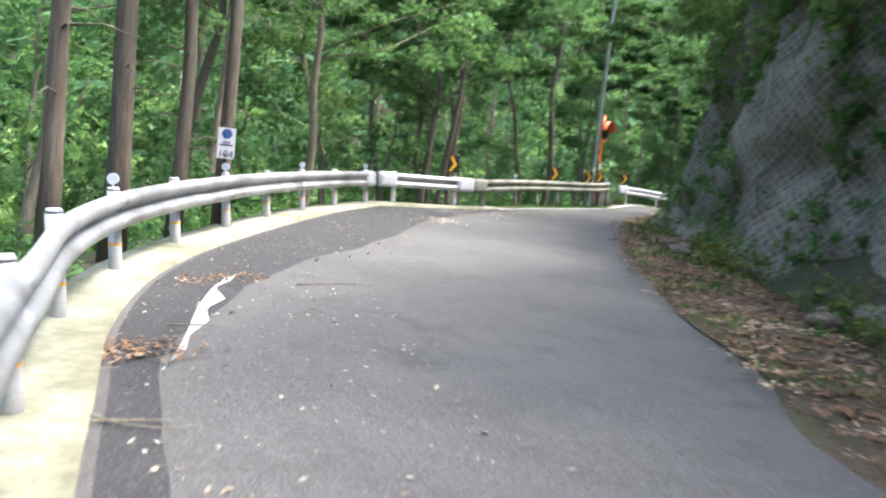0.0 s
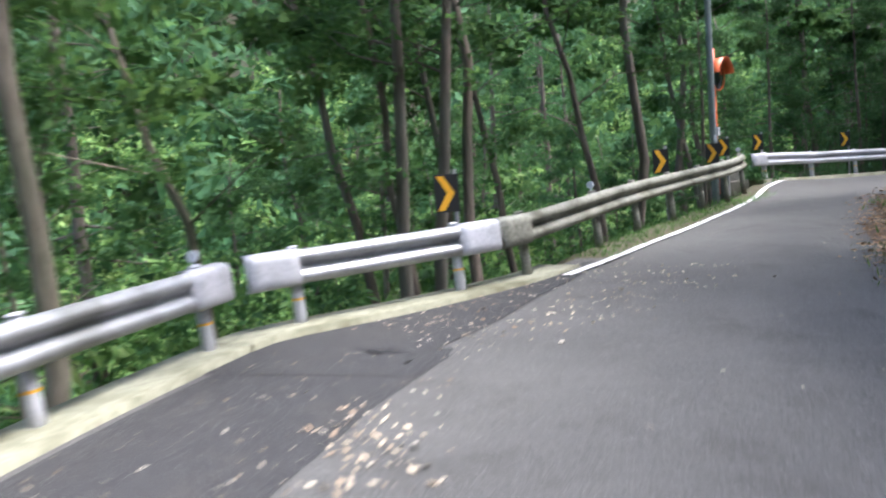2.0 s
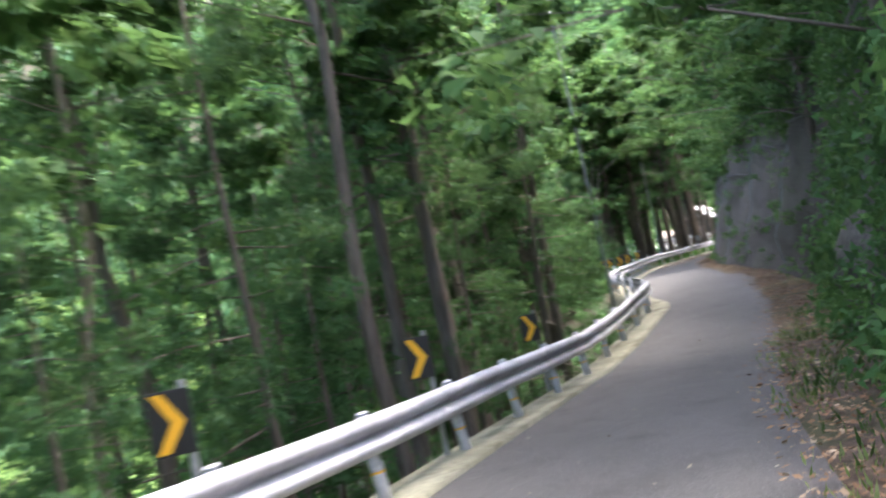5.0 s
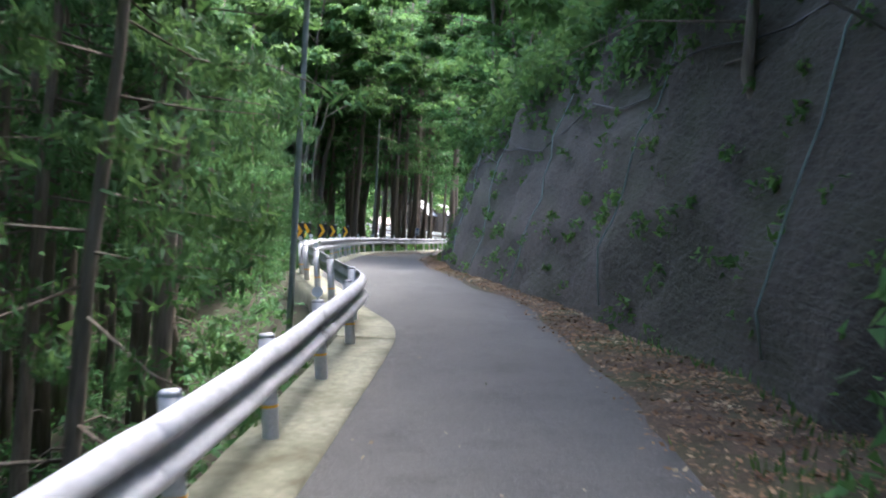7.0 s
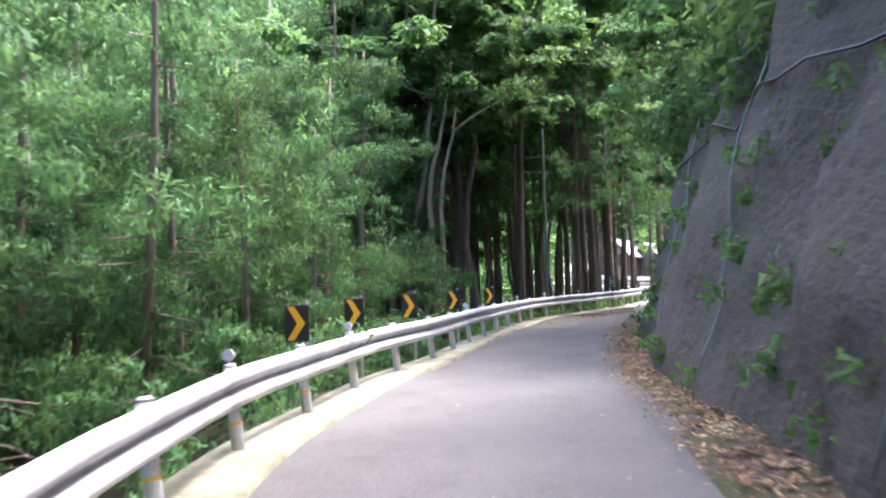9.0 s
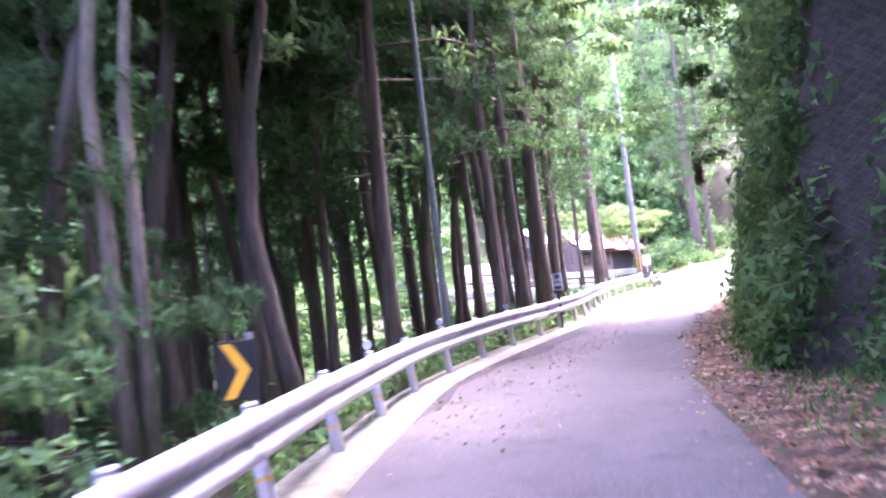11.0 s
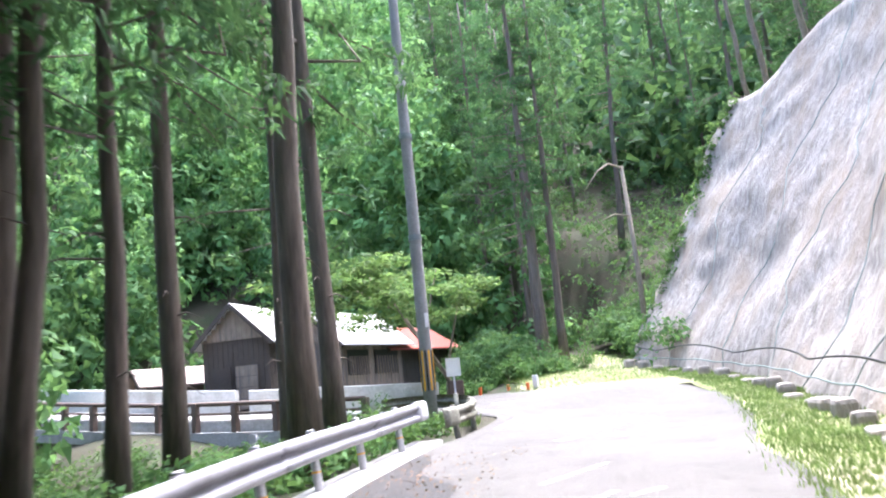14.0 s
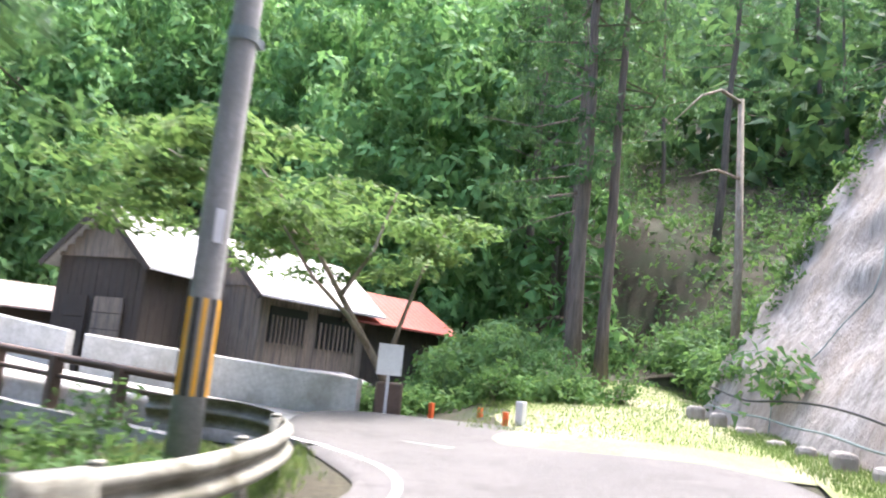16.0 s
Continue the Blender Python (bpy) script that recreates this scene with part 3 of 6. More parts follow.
def guardrail(line, beam_mat, post_mat, label, posts, band=True, sink=0.0, rise=0.0, step=4.0, ends=(False, False), reflectors=(), profile=W_PROFILE, split=True):
    """A W-beam guardrail: bolted beam sections, round posts, caps and round reflectors."""
    o = line[0]
    g = thing("guardrail", label, "guardrail", Matrix.Translation((o[0], o[1], road_z([o])[0])))
    off = Vector((o[0], o[1], road_z([o])[0] + sink))
    s = np.concatenate([[0], np.cumsum(np.hypot(*np.diff(line, axis=0).T))])
    cuts = list(np.arange(0, s[-1] - 1.0, step)) + [s[-1]]
    for a, b in zip(cuts[:-1], cuts[1:]):
        q = np.arange(a, min(b + 0.12, s[-1]) + 1e-6, 0.25)
        if q[-1] < min(b + 0.12, s[-1]) - 0.02:
            q = np.append(q, min(b + 0.12, s[-1]))
        seg = np.stack([np.interp(q, s, line[:, k]) for k in (0, 1)], 1)
        V, F = sweep(seg, profile, -1, RAIL_LOW, LEAN)
        k_ = len(V) // len(seg)
        V = [Vector(v) - off + Vector((0, 0, rise * q[i // k_] / s[-1])) for i, v in enumerate(V)]
        mesh_ob("beam", V, F, beam_mat, g)
    for e, at in zip(ends, (0, s[-1])):
        if e:
            q = np.linspace(at - 0.05, at + 0.5, 5) if at == 0 else np.linspace(at - 0.5, at + 0.05, 5)
            seg = np.stack([np.interp(q, s, line[:, k]) for k in (0, 1)], 1)
            d = (line[1] - line[0]) if at == 0 else (line[-1] - line[-2])
            d = d / np.hypot(*d)
            seg = np.array([(line[0] if at == 0 else line[-1]) + d * (v - at) for v in q])
            V, F = sweep(seg, [(x + 0.012, -0.01 + z * 1.06) for x, z in FLAT_PROFILE], -1, RAIL_LOW, LEAN, 0.1)
            mesh_ob("end_cap", [Vector(v) - off for v in V], F, WHITE_STEEL if beam_mat is not MOSSY_STEEL else MOSSY_STEEL, g, label="flat sheet end piece of the beam")
    first = None
    for k, a in enumerate(posts):
        if a > s[-1]:
            continue
        c = np.array([np.interp(a, s, line[:, 0]), np.interp(a, s, line[:, 1])])
        c2 = np.array([np.interp(a + 0.2, s, line[:, 0]), np.interp(a + 0.2, s, line[:, 1])])
        c0 = np.array([np.interp(a - 0.2, s, line[:, 0]), np.interp(a - 0.2, s, line[:, 1])])
        d = c2 - c0
        n = np.array([-d[1], d[0]]) / np.hypot(*d)
        p = c + n * 0.075
        m = Matrix.Translation(Vector((p[0], p[1], road_z([c])[0] + 0.02 + rise * a / s[-1])) - off) @ Matrix.Rotation(math.atan2(n[1], n[0]), 4, "Z") @ Matrix.Rotation(math.atan(LEAN), 4, "Y")
        if first is None:
            first = part("post", post_mesh(), post_mat, g, smooth=True)
            first.matrix_local = m
            po = first
        else:
            po = again(first, "post", g, m)
        if band:
            if k == 0:
                bm = bmesh.new()
                bmesh.ops.create_cone(bm, segments=14, radius1=0.0635, radius2=0.0635, depth=0.022, matrix=Matrix.Translation((0, 0, 0.24)))
                bd = part("reflective_band", bm, YELLOW, po)
            else:
                again(bd, "reflective_band", po, Matrix.Identity(4))
        if k in reflectors:
            bm = bmesh.new()
            bmesh.ops.create_cone(bm, cap_ends=True, segments=20, radius1=0.055, radius2=0.055, depth=0.03, matrix=Matrix.Translation((0, 0, 0.87)) @ Matrix.Rotation(radians(90), 4, "X"))
            bmesh.ops.create_cone(bm, cap_ends=True, segments=8, radius1=0.012, radius2=0.012, depth=0.1, matrix=Matrix.Translation((0, 0, 0.81)))
            part("reflector", bm, REFLECTOR, po, "round pale reflector on top of the post")
    return g




def at_points(line, pts):
    s = np.concatenate([[0], np.cumsum(np.hypot(*np.diff(line, axis=0).T))])
    return [s[int(np.argmin(np.hypot(*(line - np.array(p)).T)))] for p in pts]


guardrail(rail_a, STEEL, WHITE_STEEL, "weathered galvanised guardrail with white posts on the bend", at_points(rail_a, [RAIL_A[i] for i in (0, 1, 2, 3, 4, 5, 6, 7, 8, 9, 10, 11)] + [(-1.97, 19.72)]), True, 0.0, 0.0, 4.0, (False, True), (3, 6, 8, 10, 12))
guardrail(rail_b, STEEL, WHITE_STEEL, "short white guardrail section with flat sheet ends", at_points(rail_b, [(-1.3, 20.6), (0.27, 21.95)]), True, 0.0, 0.0, 6.0, (True, True), ())
guardrail(rail_c, MOSSY_STEEL, MOSSY_STEEL, "grimy mossy guardrail with stained posts", at_points(rail_c, [(0.98, 22.75), (2.07, 24.84), (2.91, 26.68), (3.81, 28.44), (4.75, 30.2), (5.73, 31.91), (6.6, 33.8)]), False, 0.0, 0.2, 4.0, (True, False), (1, 6))
wl = at_points(rail_d, [(8.14, 37.4)])[0]
length_d = 0.25 * (len(rail_d) - 1)
cut = int(np.argmin(np.hypot(*(rail_d - np.array((57.56, 74.42))).T)))
n_white = int((0.25 * cut - wl) / 2) + 1
guardrail(rail_d[:cut + 1], WHITE_STEEL, WHITE_STEEL, "long clean white-painted guardrail following the valley side", [wl + 2.0 * i for i in range(n_white)], True, 0.0, 0.0, 4.0, (True, False), (10, 14, 16, 18, 22, 26, 28, 30))
guardrail(rail_d[cut:], GREY_STEEL, WHITE_STEEL, "dull grey galvanised guardrail below the cedars", [wl + 2.0 * (n_white + i) - 0.25 * cut for i in range(int((length_d - wl) / 2) + 1 - n_white)], True, 0.0, 0.0, 4.0, (False, True), (0, 3, 7))
guardrail(rail_e, MOSSY_STEEL, MOSSY_STEEL, "dirty guardrail end curling round the utility pole", [0.6, 2.4, 4.4], False, 0.2, 0.0, 6.0, (True, False), ())

# ---- chevron boards ----
def chevron():
    b = thing("chevron_sign", "black curve-warning board with a yellow-orange chevron beside the guardrail", "road sign", group="curve chevron boards")
    bm = bmesh.new()
    box(bm, 0.30, 0.014, 0.46, (0, 0, 1.22), 0.004)
    part("board", bm, BLACK, b)
    bm = bmesh.new()
    vs = [(-0.12, 1.43), (-0.035, 1.43), (0.1, 1.22), (-0.035, 1.01), (-0.12, 1.01), (0.0, 1.22)]
    f = [bm.verts.new((x, -0.0095, z)) for x, z in vs]
    g = [bm.verts.new((x, -0.007, z)) for x, z in vs]
    bm.faces.new((f[0], f[5], f[2], f[1]))
    bm.faces.new((f[5], f[4], f[3], f[2]))
    for i in range(6):
        j = (i + 1) % 6
        bm.faces.new((f[i], f[j], g[j], g[i]))
    part("chevron", bm, YELLOW, b, "yellow-orange chevron arrow")
    bm = bmesh.new()
    bmesh.ops.create_cone(bm, cap_ends=True, segments=12, radius1=0.03, radius2=0.03, depth=1.75, matrix=Matrix.Translation((0.1, 0.045, 0.63)))
    box(bm, 0.1, 0.03, 0.02, (0.06, 0.025, 1.33))
    box(bm, 0.1, 0.03, 0.02, (0.06, 0.025, 1.1))
    part("post", bm, STEEL, b, smooth=False)
    return b


def facing(x, y, z, tx, ty):
    """A pose at a place whose front, its -y side, looks towards a plan point."""
    return pose(x, y, z, 0, 0, math.degrees(math.atan2(ty - y, tx - x)) + 90)


CHEVRONS = [(0.04, 22.46, 2, 8), (3.63, 28.6, 3.6, 18), (5.42, 32.21, 4, 22), (6.39, 35.12, 5, 24), (7.98, 37.6, 6, 27), (11.3, 39.85, 7, 30), (14.43, 41.75, 9, 33), (18.5, 44.95, 11, 36),
            (34.3, 59.4, 28, 49), (36.2, 61.1, 30, 51), (38.35, 62.6, 32, 54), (41.6, 65.3, 36, 58), (45.1, 67.95, 40, 61)]
first = chevron()
for i, (x, y, tx, ty) in enumerate(CHEVRONS):
    m = facing(x, y, road_z([(x, y)])[0] - (0.1 if i < 7 else 0.15 if i < 8 else 0.2), tx, ty)
    if i == 0:
        first.matrix_world = m
    else:
        copy_thing(first, m)
first["label"] = "black curve-warning board with a yellow-orange chevron beside the short rail section"

# ---- convex mirror and pole ----
def traffic_mirror(x, y, tx, ty):
    z = road_z([(x, y)])[0]
    t_ = thing("traffic_mirror", "round convex traffic mirror with orange hood on an orange pole", "traffic mirror", facing(x, y, z, tx, ty))
    bm = bmesh.new()
    bmesh.ops.create_cone(bm, cap_ends=True, segments=16, radius1=0.045, radius2=0.045, depth=4.0, matrix=Matrix.Translation((0, 0.12, 1.8)))
    part("pole", bm, ORANGE, t_, smooth=True)
    V, F = [], []
    for i in range(9):
        r = 0.4 * i / 8
        for k in range(32):
            a = 2 * math.pi * k / 32
            V.append((r * math.cos(a), -0.07 * (1 - (i / 8) ** 2), 3.08 + r * math.sin(a)))
    for i in range(8):
        for k in range(32):
            F.append((i * 32 + k, i * 32 + (k + 1) % 32, (i + 1) * 32 + (k + 1) % 32, (i + 1) * 32 + k))
    mesh_ob("mirror_face", V, F, MIRROR, t_)
    V, F = [], []
    for i, (r, y_) in enumerate([(0.4, -0.01), (0.428, -0.02), (0.434, 0.02), (0.38, 0.07), (0.0, 0.08)]):
        for k in range(32):
            a = 2 * math.pi * k / 32
            V.append((r * math.cos(a), y_, 3.08 + r * math.sin(a)))
    for i in range(4):
        for k in range(32):
            F.append((i * 32 + k, i * 32 + (k + 1) % 32, (i + 1) * 32 + (k + 1) % 32, (i + 1) * 32 + k))
    mesh_ob("rim", V, F, ORANGE, t_)
    V, F = [], []
    for k in range(17):
        a = math.pi * (0.02 + 0.96 * k / 16)
        for y_, r in ((0.02, 0.44), (-0.26, 0.455), (-0.26, 0.462), (0.02, 0.447)):
            V.append((r * math.cos(a), y_, 3.08 + r * math.sin(a)))
    for k in range(16):
        for j in range(4):
            F.append((k * 4 + j, k * 4 + (j + 1) % 4, k * 4 + 4 + (j + 1) % 4, k * 4 + 4 + j))
    mesh_ob("hood", V, F, ORANGE, t_)
    bm = bmesh.new()
    box(bm, 0.11, 0.05, 0.24, (0, 0.06, 1.55), 0.004)
    part("plate", bm, SIGN_WHITE, t_, "small white plate on the pole")
    bm = bmesh.new()
    box(bm, 0.04, 0.004, 0.1, (0, 0.033, 1.55))
    part("mark", bm, INK, t_, "dark mark on the plate")
    bm = bmesh.new()
    for h in (2.9, 3.26):
        box(bm, 0.14, 0.12, 0.035, (0, 0.1, h), 0.004)
    part("bracket", bm, STEEL, t_, "steel clamp brackets")
    return t_


traffic_mirror(6.5, 35.85, 14.0, 30.3)


def pole(name, x, y, height, r0, r1, material, label, base=0.0, lean=(0, 0)):
    z = ground_at(x, y) - 0.3
    t_ = thing(name, label, "pole", Matrix.Translation((x, y, z)))
    V, F = tube_mesh([(lean[0] * h, lean[1] * h, h) for h in np.linspace(0, height, 9)], np.linspace(r0, r1, 9), 16)
    mesh_ob("shaft", V, F, material, t_)
    return t_


p = pole("utility_pole", 5.75, 33.45, 11, 0.085, 0.07, STEEL_POLE, "slim blue-grey steel utility pole behind the guardrail")
bm = bmesh.new()
box(bm, 0.075, 0.012, 0.27, (0.03, -0.1, 2.45))
part("plate", bm, SIGN_WHITE, p, "narrow white plate")
pole("lamp_pole", 29.15, 54.0, 12, 0.06, 0.045, STEEL_POLE, "slim grey steel pole behind the white guardrail")
pole("lamp_pole", 53.1, 73.45, 9, 0.07, 0.055, STEEL_POLE, "slim grey steel pole among the cedars")

# ---- road information signs ----
def km_sign(x, y, tx, ty, text):
    z = road_z([(x, y)])[0]
    t_ = thing("road_sign", "white roadside board with a blue hexagon and number above the guardrail", "road sign", facing(x, y, z, tx, ty))
    bm = bmesh.new()
    box(bm, 0.25, 0.012, 0.45, (0, 0, 1.22), 0.004)
    part("board", bm, SIGN_WHITE, t_)
    bm = bmesh.new()
    bmesh.ops.create_cone(bm, cap_ends=True, segments=6, radius1=0.08, radius2=0.08, depth=0.004, matrix=Matrix.Translation((0, -0.009, 1.36)) @ Matrix.Rotation(radians(90), 4, "X") @ Matrix.Rotation(radians(30), 4, "Z"))
    part("hexagon", bm, SIGN_BLUE, t_, "dark blue hexagon emblem")
    for k, w in ((1.235, 0.1), (1.195, 0.19)):
        bm = bmesh.new()
        box(bm, w, 0.003, 0.022, (0, -0.008, k))
        part("text_bar", bm, INK, t_)
    if text:
        cu = bpy.data.curves.new("number", "FONT")
        cu.body, cu.size, cu.align_x, cu.extrude = text, 0.15, "CENTER", 0.001
        tmp = new("number", cu)
        bpy.context.view_layer.update()
        me = bpy.data.meshes.new_from_object(tmp.evaluated_get(bpy.context.evaluated_depsgraph_get()))
        bpy.data.objects.remove(tmp)
        me.materials.clear()
        me.materials.append(INK)
        o = new("number", me)
        o.parent = t_
        o.matrix_local = pose(0, -0.0085, 1.02, 90, 0, 0)
    else:
        bm = bmesh.new()
        box(bm, 0.18, 0.003, 0.09, (0, -0.008, 1.07))
        part("text_bar", bm, INK, t_)
    bm = bmesh.new()
    bmesh.ops.create_cone(bm, cap_ends=True, segments=12, radius1=0.03, radius2=0.03, depth=2.0, matrix=Matrix.Translation((0, 0.04, 0.4)))
    part("post", bm, BLACK, t_, "dark round post")


km_sign(-3.32, 11.95, -0.5, 4.0, "184")
km_sign(58.97, 75.0, 52, 69, "")

# ---- rock banks ----
def bank(name, a, b, offset, height, tilt, rough, material, label, seg=0.5, rows=18, freq=0.5, sharp=1.0, kind="structure", ends=True, tail=True):
    """A steep face along the right road edge, leaning back, with a rough relief and a top that runs into the hill."""
    line = clip_line(right_line, a, b)
    s = np.concatenate([[0], np.cumsum(np.hypot(*np.diff(line, axis=0).T))])
    q = np.arange(0, s[-1], seg)
    line = np.stack([np.interp(q, s, line[:, k]) for k in (0, 1)], 1)
    V, F = [], []
    n_ = rows + 3
    for i, c in enumerate(line):
        d = line[min(i + 1, len(line) - 1)] - line[max(i - 1, 0)]
        n = np.array([d[1], -d[0]]) / np.hypot(*d)
        z = road_z([c])[0]
        u = i / max(1, len(line) - 1)
        off = np.interp(u, np.linspace(0, 1, len(offset)), offset)
        H = np.interp(u, np.linspace(0, 1, len(height)), height) * (1 + 0.12 * noise.noise(Vector((c[0] * 0.3, c[1] * 0.3, 3))))
        for j in range(rows + 1):
            h = H * j / rows
            v = Vector((c[0] * freq, c[1] * freq, h * freq))
            r = rough * (noise.fractal(v, 1.0, 2.1, 5) + 0.6 * abs(noise.noise(v * 2.3)))
            o = off + math.tan(tilt) * h + r - (0.25 * math.sin(math.pi * min(1, j / 3)) if sharp > 1 else 0)
            V.append((c[0] + n[0] * o, c[1] + n[1] * o, z - 0.2 + h))
        if ends and i in ((0, len(line) - 1) if tail else (0,)):
            for j in range(rows + 1):
                V[-1 - j] = (V[-1 - j][0] + n[0] * 1.2, V[-1 - j][1] + n[1] * 1.2, V[-1 - j][2])
        for k in (1, 2):
            o = off + math.tan(tilt) * H + 0.8 * k
            V.append((c[0] + n[0] * o, c[1] + n[1] * o, z - 0.2 + H + 0.1 - 0.9 * (k - 1)))
    for i in range(len(line) - 1):
        for j in range(n_ - 1):
            F.append((i * n_ + j, (i + 1) * n_ + j, (i + 1) * n_ + j + 1, i * n_ + j + 1))
    tagged(mesh_ob(name, V, F, material), label, "rock face", kind=kind)
    return np.array(V).reshape(len(line), n_, 3)


grid_rock = bank("wall_rock", (2.8, -8), (5.6, 23.9), (2.0, 2.0, 1.9, 1.9, 1.3, 0.8), (7, 7, 6.5, 6), radians(9), 0.6, ROCK_NET, "dark mossy rock face under a hanging wire net", 0.3, 30, 0.5, 2.0)
grid_bank = bank("wall_bank", (5.8, 24.2), (25, 45), (1.1, 1.2, 1.1, 0.9), (4.5, 5.5, 6.5), radians(15), 0.5, ROCK, "dark overgrown rock bank beside the road", 0.5, 16)
grid_cut = bank("wall_netted", (25.2, 45.2), (44.5, 62.8), (1.4, 0.6, 0.35, 0.45, 0.5), (7.0, 6.2, 5.0), radians(14), 0.3, SHADED_NET, "netted cut face along the road, its shade put into a dark colour", 0.4, 26, 0.5)
grid_over = bank("wall_bank", (44.7, 63), (50.6, 66.8), (0.8, 1.5, 1.7), (4.5, 4.5, 5), radians(16), 0.45, ROCK, "dark overgrown bank beside the road", 0.5, 16)
grid_bend = bank("wall_netted", (50.4, 66.7), (71.6, 75.65), (0.8, 1.0, 1.0, 1.0, 0.82), (6.5, 6.5, 6.5, 7.0), radians(10), 0.22, SHADED_NET, "netted rock face at the bend, its shade put into a dark colour", 0.4, 22, tail=False)
grid_slope = bank("wall_sprayed", (71.4, 75.6), (95.8, 86.4), (1.5, 1.4, 1.2, 0.9, 0.3), (14, 13, 12, 11), radians(29.5), 0.26, SPRAYED, "pale sunlit rock slope covered with wire net", 0.4, 40, 0.45)


# ---- trees ----
def leaf_cloud(centres, radii, n, size, flat=0.6, droop=0.0, seed=0, aspect=1.6, quad=False, shell=0.0):
    """Verts and faces of n single leaves spread over ellipsoid clumps; shell: how far they keep to the outside of each clump."""
    r = np.random.default_rng(seed)
    C, R = np.asarray(centres, float), np.asarray(radii, float)
    k = r.integers(0, len(C), n)
    u = r.normal(size=(n, 3))
    u /= np.linalg.norm(u, axis=1)[:, None]
    rad = shell + (1 - shell) * r.random(n) ** 0.45
    P = C[k] + u * rad[:, None] * R[k]
    nrm = u * (0.6 + 0.6 * shell) + np.array([0, 0, flat * (1 - 0.5 * shell)]) + r.normal(size=(n, 3)) * (0.45 - 0.2 * shell)
    nrm /= np.linalg.norm(nrm, axis=1)[:, None]
    a = np.cross(nrm, r.normal(size=(n, 3)))
    a[:, 2] -= droop
    a /= np.linalg.norm(a, axis=1)[:, None]
    b = np.cross(nrm, a)
    b /= np.linalg.norm(b, axis=1)[:, None]
    s = size * r.uniform(0.6, 1.4, n)[:, None]
    if not quad:
        V = np.stack([P - a * s * aspect * 0.45 - b * s * 0.4, P - a * s * aspect * 0.3 + b * s * 0.45, P + a * s * aspect * 0.6], 1)
        return V.reshape(-1, 3), np.arange(n * 3).reshape(n, 3)
    V = np.empty((n, 4, 3))
    V[:, 0] = P - a * s * aspect * 0.5
    V[:, 1] = P + b * s * 0.5 + nrm * s * 0.12
    V[:, 2] = P + a * s * aspect * 0.5
    V[:, 3] = P - b * s * 0.5 + nrm * s * 0.12
    F = np.arange(n * 4).reshape(n, 4)
    return V.reshape(-1, 3), F


def cloud_ob(name, V, F, material, parent=None):
    me = bpy.data.meshes.new(name)
    nv, nf = len(V), len(F)
    me.vertices.add(nv)
    me.vertices.foreach_set("co", np.asarray(V, np.float32).ravel())
    k = len(F[0])
    me.loops.add(nf * k)
    me.loops.foreach_set("vertex_index", np.asarray(F, np.int32).ravel())
    me.polygons.add(nf)
    me.polygons.foreach_set("loop_start", np.arange(0, nf * k, k, dtype=np.int32))
    me.update(calc_edges=True)
    me.materials.append(material)
    ob = new(name, me)
    if parent is not None:
        ob.parent = parent
    return ob


def limbs(r, height, base_r, first, count, spread, up, bend=0.25, sides=8):
    """A trunk with limbs; returns their mesh and the limb ends."""
    pts, x, y = [], 0.0, 0.0
    for h in np.linspace(0, height, 10):
        pts.append((x, y, h))
        x += r.normal() * bend * height / 60
        y += r.normal() * bend * height / 60
    rad = [base_r * (1 - 0.78 * i / 9) * (1.25 if i == 0 else 1) for i in range(10)]
    parts, ends = [tube_mesh(pts, rad, sides)], []
    P = np.array(pts)
    for k in range(count):
        f = first + (0.97 - first) * (k + r.random()) / count
        h = f * height
        b = np.array([np.interp(h, P[:, 2], P[:, 0]), np.interp(h, P[:, 2], P[:, 1]), h])
        a = r.random() * 2 * math.pi
        L = spread * (1.15 - f) * r.uniform(0.7, 1.3) + 0.4
        q = [b]
        for j in range(1, 5):
            w = L * j / 4
            q.append(b + np.array([math.cos(a + 0.15 * j * r.normal()) * w, math.sin(a) * w, up * w + 0.1 * w * r.normal()]))
        parts.append(tube_mesh([q[0], q[2], q[4]], [base_r * 0.3 * (1 - f * 0.6) * (1 - 0.4 * j) for j in range(3)], 3))
        ends += [q[2], q[3], q[4]]
    return parts[0], parts[1:], ends


def broad_tree(seed, height, base_r, first, leaf, label, n=2300, size=0.17, spread=2.6, bark=None):
    r = np.random.default_rng(seed)
    t_ = thing("broadleaf_tree", label, "tree", group="woodland trees")
    (V, F), arms, ends = limbs(r, height, base_r, first, 15, spread, 0.35, 0.8)
    mesh_ob("trunk", V, F, bark or PALE_BARK, t_)
    V, F = join_meshes(arms)
    tagged(mesh_ob("branchwork", V, F, bark or PALE_BARK, t_), "thin crooked branches", kind="stuff")
    C = np.array(ends) + r.normal(size=(len(ends), 3)) * 0.25
    R = r.uniform(0.35, 0.85, (len(C), 1)) * np.array([[1, 1, 0.45]])
    V, F = leaf_cloud(C, R, n, size, 0.8, 0.1, seed)
    cloud_ob("crown", V, F, leaf, t_)
    return t_


